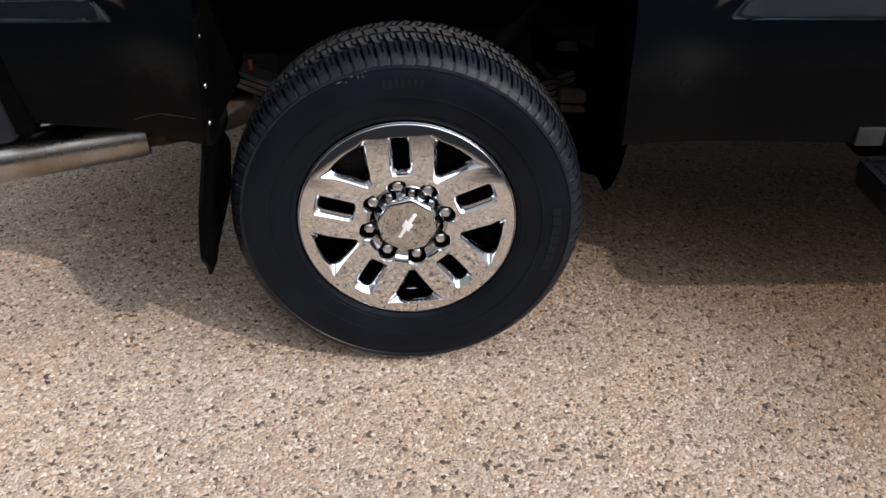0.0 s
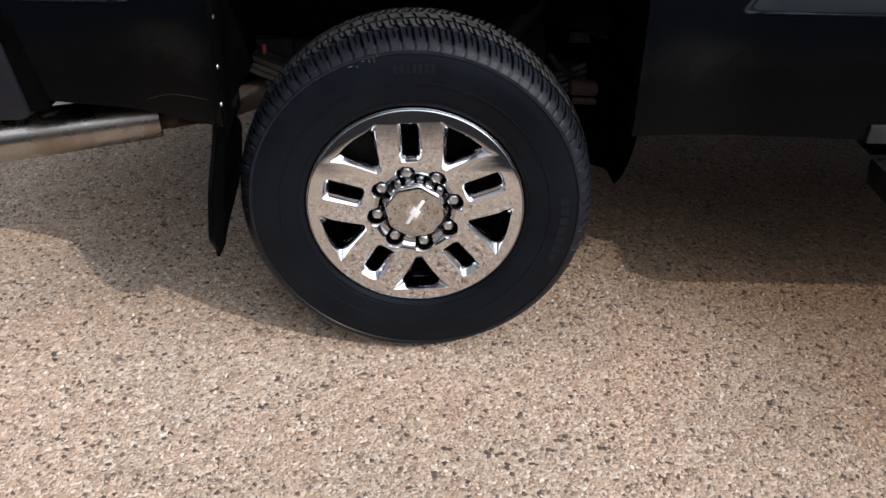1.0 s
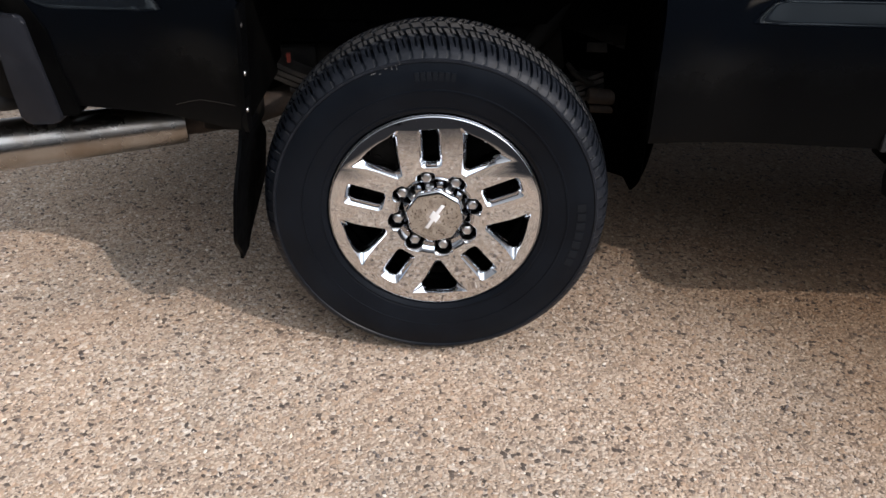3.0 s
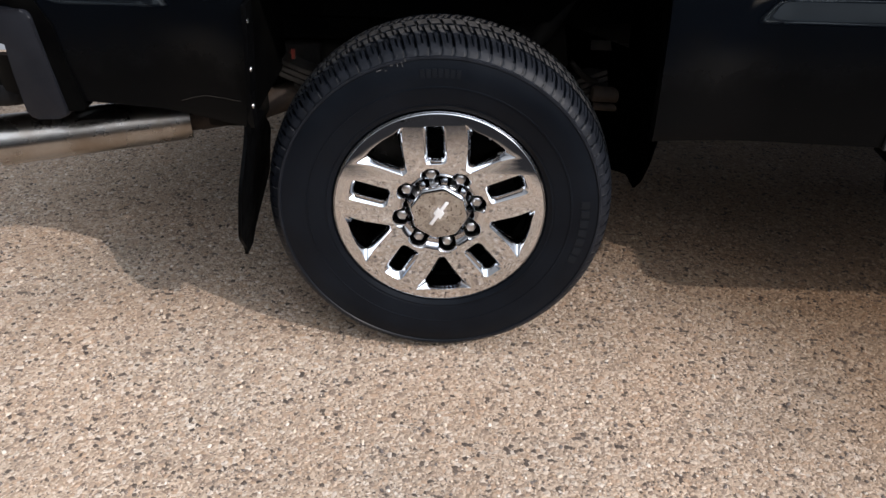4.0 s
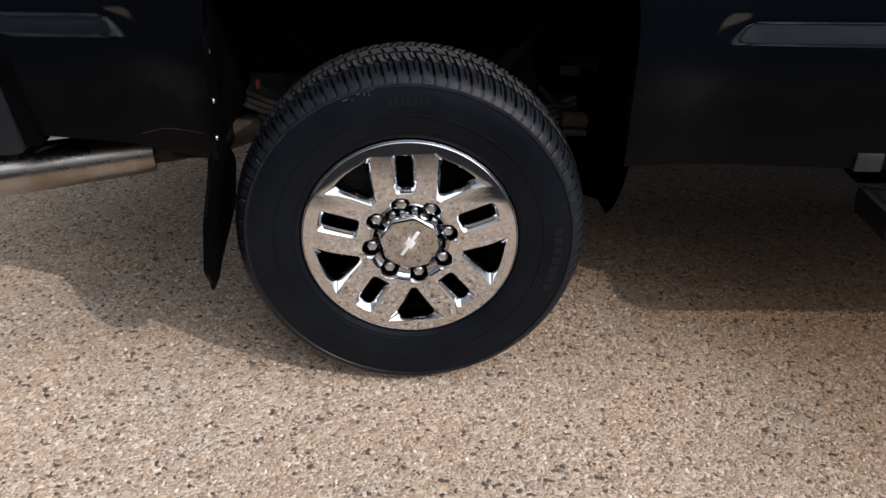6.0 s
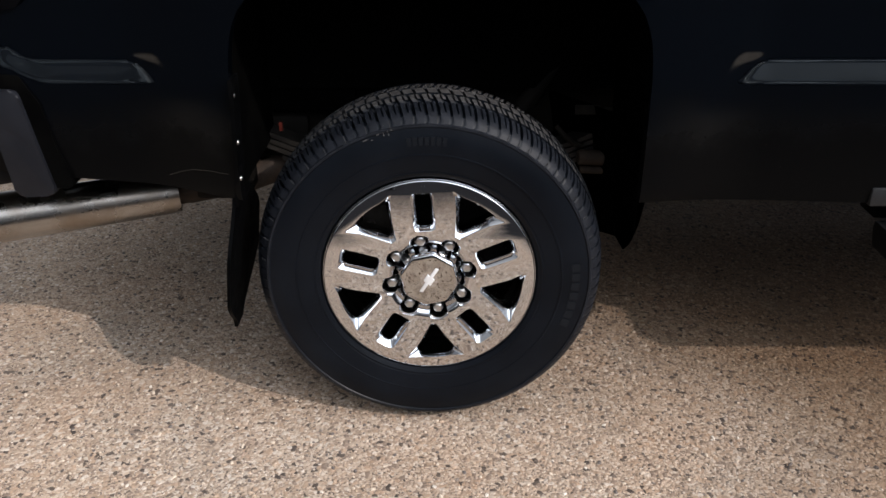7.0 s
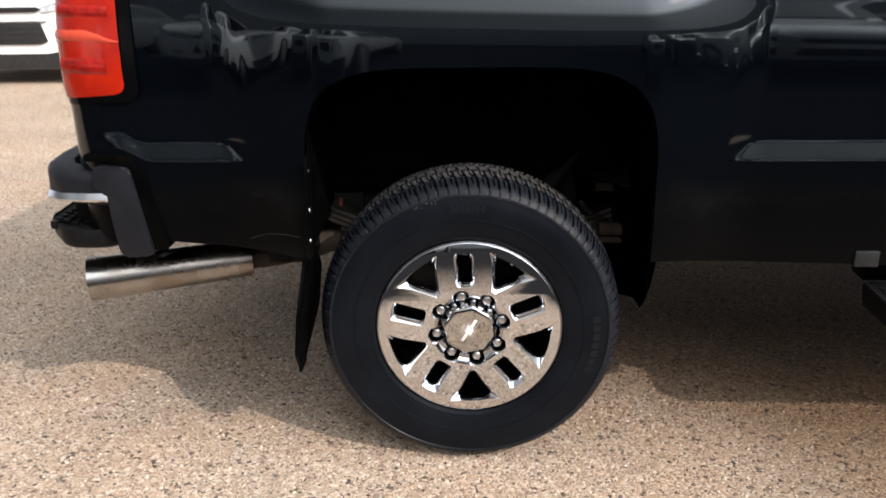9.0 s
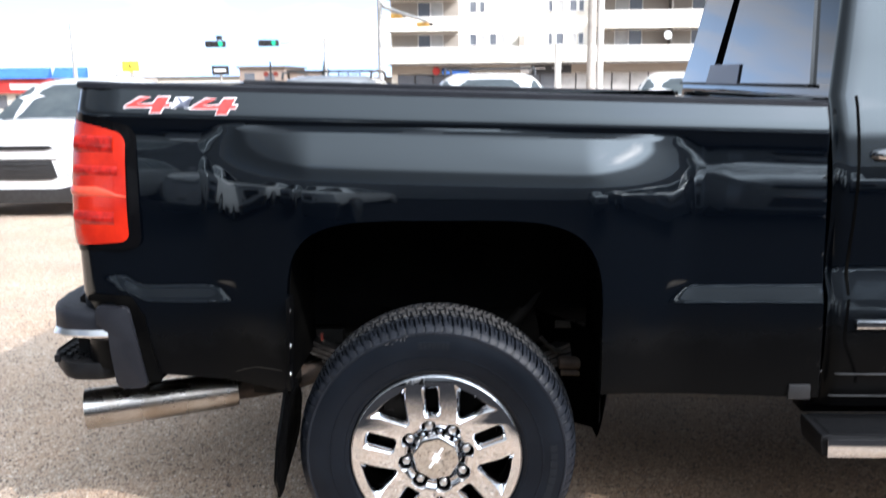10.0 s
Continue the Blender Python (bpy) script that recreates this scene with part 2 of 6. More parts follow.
def low_dulling(m):
    """Dried splashes on the lowest panels, and a near-black dull zone that paints out the ground's reflection there."""
    n, l = m.node_tree.nodes, m.node_tree.links
    b = n["Principled BSDF"]
    b.inputs["IOR"].default_value = 1.57
    b.inputs["Specular Tint"].default_value = (0.86, 0.96, 1.0, 1)
    tc = n.new("ShaderNodeTexCoord")
    sep = n.new("ShaderNodeSeparateXYZ")
    l.new(tc.outputs["Object"], sep.inputs["Vector"])
    blot = n.new("ShaderNodeTexNoise")
    blot.inputs["Scale"].default_value, blot.inputs["Detail"].default_value, blot.inputs["Roughness"].default_value = 7.0, 9, 0.7
    l.new(tc.outputs["Object"], blot.inputs["Vector"])
    edge = n.new("ShaderNodeMath")
    edge.operation, edge.inputs[1].default_value = "MULTIPLY_ADD", 0.22
    l.new(blot.outputs["Fac"], edge.inputs[0])
    l.new(sep.outputs["Z"], edge.inputs[2])
    dull_mask = n.new("ShaderNodeMapRange")
    dull_mask.interpolation_type = "SMOOTHSTEP"
    dull_mask.inputs["From Min"].default_value, dull_mask.inputs["From Max"].default_value = 0.80, 1.00
    dull_mask.inputs["To Min"].default_value, dull_mask.inputs["To Max"].default_value = 1.0, 0.0
    l.new(edge.outputs["Value"], dull_mask.inputs["Value"])
    paint = b.inputs["Base Color"].links[0].from_socket
    coat = n.new("ShaderNodeMixRGB")
    coat.inputs["Color2"].default_value = (0.0015, 0.0015, 0.0017, 1)
    l.new(dull_mask.outputs["Result"], coat.inputs["Fac"])
    l.new(paint, coat.inputs["Color1"])
    speck = n.new("ShaderNodeTexNoise")
    speck.inputs["Scale"].default_value, speck.inputs["Detail"].default_value = 170, 3
    l.new(tc.outputs["Object"], speck.inputs["Vector"])
    dots = n.new("ShaderNodeMapRange")
    dots.inputs["From Min"].default_value, dots.inputs["From Max"].default_value = 0.70, 0.80
    l.new(speck.outputs["Fac"], dots.inputs["Value"])
    both = n.new("ShaderNodeMath")
    both.operation = "MULTIPLY"
    l.new(dots.outputs["Result"], both.inputs[0])
    l.new(dull_mask.outputs["Result"], both.inputs[1])
    dust = n.new("ShaderNodeMixRGB")
    dust.inputs["Color2"].default_value = (0.026, 0.021, 0.017, 1)
    l.new(both.outputs["Value"], dust.inputs["Fac"])
    l.new(coat.outputs["Color"], dust.inputs["Color1"])
    l.new(dust.outputs["Color"], b.inputs["Base Color"])
    for name, clean, dulled in (("Roughness", 0.03, 0.34), ("Specular IOR Level", 0.5, 0.06)):
        mr = n.new("ShaderNodeMapRange")
        mr.inputs["To Min"].default_value, mr.inputs["To Max"].default_value = clean, dulled
        l.new(dull_mask.outputs["Result"], mr.inputs["Value"])
        l.new(mr.outputs["Result"], b.inputs[name])


low_dulling(PAINT)
BLACK_PLASTIC = material("black_plastic", (0.0045, 0.0048, 0.0056), 0.5, 0.0, (0.0075, 0.0078, 0.0086), 30, spec=0.12, bump=0.3, bump_scale=900)
GREY_PLASTIC = material("grey_moulded_plastic", (0.0068, 0.0077, 0.0108), 0.45, 0.0, (0.0110, 0.0120, 0.0155), 14, spec=0.22, bump=0.3, bump_scale=700)
RUBBER = material("tyre_rubber", (0.0026, 0.0038, 0.0060), 0.36, 0.0, (0.0042, 0.0060, 0.0092), 7, rough2=0.45, spec=0.13, bump=0.15, bump_scale=300, fine=(70, 0.68, 0.9, (0.010, 0.0105, 0.011)))
SHOULDER = material("dusty_shoulder_rubber", (0.0098, 0.0116, 0.0158), 0.5, 0.0, (0.0050, 0.0063, 0.0092), 40, spec=0.2, bump=0.25, bump_scale=260, fine=(150, 0.62, 0.8, (0.026, 0.0265, 0.027)))
SPRING = material("spring_steel", (0.014, 0.0135, 0.013), 0.35, 0.0, (0.024, 0.022, 0.020), 18, spec=0.4)
# dust colour, with the sunlit look of the tread tops painted in
PALE_TREAD = material("pale_dusty_tread", (0.066, 0.064, 0.063), 0.85, 0.0, (0.030, 0.030, 0.031), 45, spec=0.1, bump=0.4, bump_scale=300)
SCUFF = material("pale_scuff", (0.075, 0.075, 0.075), 0.8, 0.0, (0.012, 0.012, 0.013), 160, mix=(0.45, 0.6))
LETTER_RUBBER = material("raised_letter_rubber", (0.0058, 0.0074, 0.0100), 0.5, spec=0.15)
FLAP_RUBBER = material("mud_flap_rubber", (0.0010, 0.0011, 0.0013), 0.4, 0.0, (0.0020, 0.0021, 0.0024), 12, rough2=0.6, spec=0.03)
CHROME = material("chrome", (0.66, 0.67, 0.69), 0.03, 1.0, None, 30, rough2=0.07, mix=(0.5, 0.8))
DIRTY_CHROME = material("specked_chrome", (0.56, 0.56, 0.555), 0.05, 1.0, (0.46, 0.45, 0.435), 30, fine=(170, 0.60, 0.68, (0.09, 0.06, 0.035)))
SATIN_SILVER = material("satin_silver", (0.82, 0.82, 0.82), 0.45, 0.3)
STAINLESS = material("brushed_stainless", (0.35, 0.34, 0.325), 0.20, 1.0, (0.26, 0.225, 0.19), 7, rough2=0.34)
RUST = material("rusty_steel", (0.022, 0.014, 0.0095), 0.8, 0.0, (0.048, 0.030, 0.019), 25, bump=0.5, bump_scale=150)
CHASSIS = material("chassis_black", (0.004, 0.0038, 0.0036), 0.7, 0.0, (0.010, 0.0085, 0.007), 14, spec=0.1, bump=0.3, bump_scale=120)
DUSTY_STEEL = material("dusty_steel", (0.024, 0.021, 0.018), 0.7, 0.1, (0.012, 0.0105, 0.009), 18, spec=0.15)
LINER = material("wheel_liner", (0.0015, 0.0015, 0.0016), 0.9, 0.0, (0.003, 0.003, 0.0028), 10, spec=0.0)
RED_LENS = material("red_lens", (0.46, 0.019, 0.006), 0.18, 0.0, (0.32, 0.011, 0.005), 11, spec=0.3, coat=0.25)
PALE_LENS = material("pale_red_lens", (0.62, 0.075, 0.040), 0.16, 0.0, (0.52, 0.050, 0.025), 14, spec=0.3, coat=0.25)
DARK_LENS = material("dark_red_lens", (0.40, 0.014, 0.009), 0.15, 0.0, (0.20, 0.008, 0.006), 40, spec=0.3, coat=0.2)
BLACK_GLOSS = material("black_gloss", (0.0022, 0.0022, 0.0026), 0.1, spec=0.12)
GLASS = material("privacy_glass", (0.012, 0.016, 0.018), 0.02, 0.0, spec=1.0)
GLASS.node_tree.nodes["Principled BSDF"].inputs["IOR"].default_value = 1.9
STEEL = material("zinc_steel", (0.6, 0.6, 0.6), 0.3, 1.0)
DULL_STEEL = material("dull_steel", (0.25, 0.25, 0.26), 0.45, 0.8, (0.16, 0.155, 0.15), 30)
BRACKET = material("grimy_aluminium", (0.021, 0.022, 0.024), 0.45, 0.3, (0.012, 0.012, 0.013), 30)
RED_DECAL = material("red_vinyl", (0.55, 0.035, 0.03), 0.4)
WHITE_DECAL = material("white_vinyl", (0.75, 0.75, 0.76), 0.4)
GREY_DECAL = material("grey_vinyl", (0.10, 0.11, 0.15), 0.4)
ORANGE = material("orange_tag", (0.15, 0.018, 0.009), 0.6)
GRAVEL = gravel_material()


# ---- mesh helpers ----
def link(name, bm, mat, parent=None, label="", smooth=40):
    """Links a bmesh as one mesh object; smooth: faces meeting at less than that many degrees shade as one."""
    bmesh.ops.recalc_face_normals(bm, faces=bm.faces[:])
    if smooth:
        for f in bm.faces:
            f.smooth = True
        lim = radians(smooth)
        for e in bm.edges:
            if len(e.link_faces) == 2 and e.calc_face_angle(0) > lim:
                e.smooth = False
    me = bpy.data.meshes.new(name)
    bm.to_mesh(me)
    bm.free()
    me.materials.append(mat)
    ob = new(name, me)
    if parent:
        ob.parent = parent
    if label:
        ob["label"] = label
    return ob


def part(name, bm, mat, parent, label="", smooth=40):
    return link(name, bm, mat, parent, label, smooth)


def box(bm, x0, x1, y0, y1, z0, z1, bevel=0.0, seg=2):
    r = bmesh.ops.create_cube(bm, size=1.0, matrix=Matrix.Translation(((x0 + x1) / 2, (y0 + y1) / 2, (z0 + z1) / 2)) @ Matrix.Diagonal((abs(x1 - x0), abs(y1 - y0), abs(z1 - z0), 1)))
    if bevel:
        edges = list({e for v in r["verts"] for e in v.link_edges})
        bmesh.ops.bevel(bm, geom=edges, offset=bevel, segments=seg, profile=0.6, affect="EDGES")
    return bm


def boxed(*a, **k):
    return box(bmesh.new(), *a, **k)


def grid_mesh(bm, pts, close_u=False, close_v=False):
    """Quads through a 2D table of points."""
    vs = [[bm.verts.new(p) for p in row] for row in pts]
    nu, nv = len(vs), len(vs[0])
    for i in range(nu if close_u else nu - 1):
        for j in range(nv if close_v else nv - 1):
            q = (vs[i][j], vs[(i + 1) % nu][j], vs[(i + 1) % nu][(j + 1) % nv], vs[i][(j + 1) % nv])
            if len(set(q)) == 4:
                bm.faces.new(q)
    return vs


def tube(bm, pts, radii, seg=16, caps=True, up=(0, 0, 1)):
    """A round bar through points, with a radius at each."""
    rows = []
    for i, p in enumerate(pts):
        p = Vector(p)
        d = (Vector(pts[min(i + 1, len(pts) - 1)]) - Vector(pts[max(i - 1, 0)])).normalized()
        a = d.cross(Vector(up))
        a = a.normalized() if a.length > 1e-4 else d.cross(Vector((0, 1, 0))).normalized()
        c = d.cross(a)
        r = radii[i] if isinstance(radii, (list, tuple)) else radii
        rows.append([p + (a * math.cos(k * math.tau / seg) + c * math.sin(k * math.tau / seg)) * r for k in range(seg)])
    vs = grid_mesh(bm, rows, close_v=True)
    if caps:
        bm.faces.new(vs[0])
        bm.faces.new(vs[-1])
    return bm


def revolve(bm, profile, seg=64, centre=(0, 0, 0), close=False):
    """Turns (radius, y) pairs about the y axis."""
    c = Vector(centre)
    rows = [[c + Vector((r * math.cos(k * math.tau / seg), y, r * math.sin(k * math.tau / seg))) for r, y in profile] for k in range(seg)]
    grid_mesh(bm, rows, close_u=True, close_v=close)
    return bm


def prism(bm, outline, y0, y1, bevel=0.0):
    """An outline of (x, z) pairs, drawn out from y0 to y1."""
    a = [bm.verts.new((x, y0, z)) for x, z in outline]
    c = [bm.verts.new((x, y1, z)) for x, z in outline]
    n = len(outline)
    fs = [bm.faces.new(a), bm.faces.new(c[::-1])]
    fs += [bm.faces.new((a[i], c[i], c[(i + 1) % n], a[(i + 1) % n])) for i in range(n)]
    if bevel:
        es = list({e for f in fs[:2] for e in f.edges})
        bmesh.ops.bevel(bm, geom=es, offset=bevel, segments=2, profile=0.6, affect="EDGES")
    return bm


def smoothstep(a, b, x):
    t = min(1.0, max(0.0, (x - a) / (b - a)))
    return t * t * (3 - 2 * t)


def lerp_table(table, x):
    """Reads a table of (key, value) pairs in rising order of the key."""
    if x <= table[0][0]:
        return table[0][1]
    for (a, va), (c, vc) in zip(table, table[1:]):
        if x <= c:
            return va + (vc - va) * (x - a) / (c - a)
    return table[-1][1]


def rounded(poly, radius, n=5):
    """A polygon of (x, y) with rounded corners."""
    out = []
    m = len(poly)
    for i in range(m):
        p, a, c = Vector(poly[i]), Vector(poly[i - 1]), Vector(poly[(i + 1) % m])
        u, v = (a - p).normalized(), (c - p).normalized()
        ang = u.angle(v)
        d = min(radius / math.tan(ang / 2), 0.45 * (a - p).length, 0.45 * (c - p).length)
        s, e = p + u * d, p + v * d
        for k in range(n + 1):
            t = k / n
            out.append(s * (1 - t) ** 2 + p * 2 * t * (1 - t) + e * t * t)
    return out


def thing(name, label, category, place=(0, 0, 0), group="", turn=0):
    e = new(name)
    e.matrix_world = pose(*place, 0, 0, turn)
    e.empty_display_size = 0.1
    return tagged(e, label, category, group)


# ---- ground ----
bm = bmesh.new()
edges = [-900, -300, -90, -40, -20, -10, -5, -2.5, 0, 2.2, 5, 10, 20, 40, 100, 300, 900]
# level round the truck, falling gently away behind it
grid_mesh(bm, [[(x, y, -0.0244 * max(0.0, min(y, 100) - 2.2)) for y in edges] for x in edges])
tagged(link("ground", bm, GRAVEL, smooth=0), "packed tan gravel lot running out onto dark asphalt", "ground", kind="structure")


# ---- pickup truck ----
truck = thing("pickup_truck", "dark teal-black crew cab pickup truck with chrome wheels on gravel", "pickup truck")
MID = 1.0  # the truck's middle plane, y


def rail_z(x):
    return 1.4235 - 0.0345 * x


SIDE = [(0.50, 0.078), (0.56, 0.070), (0.62, 0.0645), (0.70, 0.0605), (0.85, 0.0575), (1.0, 0.0565), (1.10, 0.0600), (1.20, 0.0672), (1.27, 0.0722), (1.300, 0.0712), (1.325, 0.0680), (1.342, 0.0640), (1.45, 0.108)]
ARCH_MID, ARCH_HALF, ARCH_LOW, ARCH_TOP = 0.026, 0.431, 0.72, 1.086


def side_y(x, z, flare=True):
    """How far in the outer skin lies at (x, z): shoulder, hollow flank, ledge and wheel flare."""
    zz = z + 0.032 * x * smoothstep(1.0, 1.25, z)
    w = 0.006 + 0.02 * smoothstep(0.0, 0.06, abs(zz - 1.325))
    y = sum(lerp_table(SIDE, zz + w * k) for k in (-1, -0.5, 0, 0.5, 1)) / 5
    u = abs(x - 0.04)
    # ledge: the flank above it lies deeper; its inner end is cut on the slant
    mask = min(1.0, max(0.0, (u - 0.550 - (min(z, 0.91) - 0.843) * 0.75) / 0.070))
    depth = 0.0125
    if x < 0:
        start = -0.81 - (min(z, 0.92) - 0.853) * 1.1
        mask *= smoothstep(start - 0.04, start + 0.015, x)
        depth = 0.0105
    y += depth * min(1.0, max(0.0, (z - 0.843) / 0.048)) * (1 - smoothstep(0.93, 1.27, z)) * mask
    if flare:
        fx = 1 - smoothstep(0.36, 0.69, u)
        h = 0.4 + 0.6 * math.sqrt(max(0.0, 1 - (u / 0.72) ** 3))
        t = min(1.0, max(0.0, (1.322 - zz) / (0.05 + 0.15 * h)))
        fz = 0.3 * fx * smoothstep(0.0, 0.07, t) + (1 - 0.3 * fx) * (1 - (1 - t) ** 2.3)
        low = smoothstep(0.48, 0.63, z)
        b = fx * fz * (0.35 + 0.65 * low)
        y = y * (1 - b) - 0.012 * b
    return y


def arch_z(x):
    u = min(1.0, abs(x - ARCH_MID) / ARCH_HALF)
    return ARCH_LOW + (ARCH_TOP - ARCH_LOW) * (1 - u ** 4.6) ** (1 / 4.6)


def sill_z(x):
    return 0.630 - (x + 0.83) * 0.075 if x < 0 else 0.5815 - 0.030 * (x - 0.5) + 0.014 * smoothstep(0.72, 0.46, x)


# the plan of the rounded rear corner: x and how far the skin turns in
CORNER = [(-1.020, 0.150), (-1.022, 0.105), (-1.018, 0.075), (-1.008, 0.050), (-0.991, 0.031), (-0.967, 0.017), (-0.935, 0.008), (-0.90, 0.003)]


def skin(x, z):
    turn_in = lerp_table(CORNER[1:], x) if x < -0.90 else 0.0
    return side_y(max(x, -0.94), z) + turn_in


def lean(x, z):
    """The rear corner stands a little further back at its foot than at the rail, the front edge a little further forward."""
    return 0.065 * (max(z, 1.0) - 1.18) * smoothstep(-0.80, -0.95, x) + 0.034 * max(0.0, 1.36 - z) * smoothstep(0.75, 1.046, x)


def box_side(far):
    bm = bmesh.new()
    rear = CORNER + [(x, 0) for x in np.linspace(-0.87, ARCH_MID - ARCH_HALF, 46)]
    front = [(x, 0) for x in np.linspace(ARCH_MID + ARCH_HALF, 1.046, 52)]
    inner = [(ARCH_MID - ARCH_HALF * math.cos(k * math.pi / 64), 0) for k in range(65)]

    def point(x, dy, z):
        y = side_y(max(x, -0.94), z) + dy
        return (x + lean(x, z), 2 * MID - y if far else y, z)

    def column(x, dy, z0, z1, n):
        return [point(x, dy, z0 + (z1 - z0) * j / n) for j in range(n + 1)]

    for cols in (rear, front):
        grid_mesh(bm, [column(x, dy, sill_z(x), ARCH_LOW, 12) for x, dy in cols])
        grid_mesh(bm, [column(x, dy, ARCH_LOW, 1.10, 44) for x, dy in cols])
        grid_mesh(bm, [column(x, dy, 1.10, rail_z(x) - 0.014, 44) for x, dy in cols])
    grid_mesh(bm, [column(x, 0, arch_z(x), 1.10, 44) for x, _ in inner])
    grid_mesh(bm, [column(x, 0, 1.10, rail_z(x) - 0.014, 44) for x, _ in inner])
    # folded lip of the wheel opening
    xs = [inner[0][0]] * 12 + [x for x, _ in inner] + [inner[-1][0]] * 12
    zs = [sill_z(inner[0][0]) + (ARCH_LOW - sill_z(inner[0][0])) * k / 12 for k in range(12)] + [arch_z(x) for x, _ in inner] + [ARCH_LOW + (sill_z(0.457) - ARCH_LOW) * (k + 1) / 12 for k in range(12)]
    lip = []
    for x, z in zip(xs, zs):
        y = side_y(x, z)
        lip.append([(x, 2 * MID - yy if far else yy, z) for yy in (y, y + 0.012, y + 0.035)])
    grid_mesh(bm, lip)
    # turned-in sill and front edge
    for cols in (rear, front):
        low = []
        for x, dy in cols:
            y, z = side_y(max(x, -0.94), sill_z(x)) + dy, sill_z(x)
            low.append([(x + lean(x, z), 2 * MID - yy if far else yy, zz) for yy, zz in ((y, z), (y + 0.02, z - 0.006), (y + 0.10, z))])
        grid_mesh(bm, low)
    edge = []
    for k in range(40):
        z = sill_z(1.046) + (rail_z(1.046) - 0.014 - sill_z(1.046)) * k / 39
        y = side_y(1.046, z)
        edge.append([(1.046 + lean(1.046, z) + a, 2 * MID - y - c if far else y + c, z) for a, c in ((0, 0), (0.004, 0.004), (0.004, 0.10))])
    grid_mesh(bm, edge)
    bmesh.ops.remove_doubles(bm, verts=bm.verts[:], dist=0.0006)
    return part("box_side", bm, PAINT, truck, "dark teal glossy painted box side", 32)


for far in (False, True):
    box_side(far)
    # rail cap
    bm = bmesh.new()
    rows = []
    for x in np.linspace(-1.012, 1.050, 30):
        y = side_y(max(x, -0.94), rail_z(x) - 0.014, False) + (0.03 if x < -0.99 else 0)
        z = rail_z(x)
        prof = [(y - 0.001, z - 0.016), (y + 0.000, z - 0.003), (y + 0.008, z + 0.001), (y + 0.045, z + 0.002), (y + 0.06, z - 0.003), (y + 0.062, z - 0.03)]
        rows.append([(x + lean(x, z), 2 * MID - a if far else a, c) for a, c in prof])
    vs = grid_mesh(bm, rows, close_v=True)
    bm.faces.new(vs[0]), bm.faces.new(vs[-1])
    part("rail_cap", bm, GREY_PLASTIC, truck, "matt black plastic rail cap")
    # inner wall of the load box
    s = -1 if far else 1
    ya, yb = MID - s * 0.88, MID - s * 0.80
    bm = bmesh.new()
    box(bm, -0.94, 1.02, min(ya, yb), max(ya, yb), 1.13, 1.395, 0.004)
    box(bm, -0.94, -0.44, min(ya, yb), max(ya, yb), 0.84, 1.13)
    box(bm, 0.52, 1.02, min(ya, yb), max(ya, yb), 0.84, 1.13)
    part("box_inner_wall", bm, PAINT, truck)
bm = boxed(-0.95, 1.02, 0.47, 1.53, 0.80, 0.84)
for a, c in ((0.12, 0.47), (1.53, 1.88)):
    box(bm, -0.95, -0.43, a, c, 0.80, 0.84)
    box(bm, 0.51, 1.02, a, c, 0.80, 0.84)
part("load_floor", bm, CHASSIS, truck)
part("bulkhead", boxed(0.985, 1.025, 0.12, 1.88, 0.60, 1.375, 0.006), PAINT, truck)
bm = boxed(-1.015, -0.965, 0.235, 1.765, 0.845, 1.452, 0.01)
part("tailgate", bm, PAINT, truck, "dark teal painted tailgate")


# tail lamps
def corner_drop(x, last, r):
    """How far a rounded corner of radius r falls away towards its end."""
    d = min(r, max(0.0, x - (last - r)))
    return r - math.sqrt(max(0.0, r * r - d * d))


def lamp_patch(z_low, z_high, far, lift, first=0, last_x=-0.845):
    """A shell over the rear corner between two heights; z_high is a function of x."""
    bm = bmesh.new()
    plan = CORNER[first:] + [(x, 0) for x in -0.885 + (last_x + 0.885) * np.sin(np.linspace(0, math.pi / 2, 12))]
    rows = []
    for x, dy in plan:
        col = []
        n = 14
        for j in range(n + 1):
            z = z_low(x) + (z_high(x) - z_low(x)) * j / n
            bulge = math.sin(math.pi * j / n) ** 0.5
            y = side_y(-0.95, z) + dy - lift * (0.4 + 0.6 * bulge)
            xx = x - (lift * 1.6 * (0.4 + 0.6 * bulge) if x < -0.96 else 0)
            col.append((xx + lean(x, z), 2 * MID - y if far else y, z))
        rows.append(col)
    vs = grid_mesh(bm, rows)
    return bm


for far in (False, True):
    bm = lamp_patch(lambda x: 0.987 + (x + 1) * 0.07 + corner_drop(x, -0.818, 0.030), lambda x: 1.376 - (x + 1) * 0.22 - corner_drop(x, -0.818, 0.034), far, 0.004, 0, -0.818)
    lamp = part("tail_lamp", bm, BLACK_GLOSS, truck, "gloss black tail lamp housing")
    part("red_lens", lamp_patch(lambda x: 1.004 + (x + 1) * 0.10 + corner_drop(x, -0.850, 0.022), lambda x: 1.354 - (x + 1) * 0.25 - corner_drop(x, -0.850, 0.028), far, 0.010, 0, -0.850), RED_LENS, lamp, "bright red lamp lens")
    for z0, z1, x1 in ((1.064, 1.112, -0.885), (1.198, 1.238, -0.872), (1.262, 1.318, -0.888)):
        part("reflector_cell", lamp_patch(lambda x: z0, lambda x: z1 - (x + 1) * 0.05, far, 0.0125, 4, x1), DARK_LENS, lamp, "darker red lamp cell")
    part("clear_band", lamp_patch(lambda x: 1.140, lambda x: 1.178 - 0.030 * smoothstep(-0.94, -0.85, x), far, 0.0125, 0, -0.85), PALE_LENS, lamp, "paler red band of the lens")


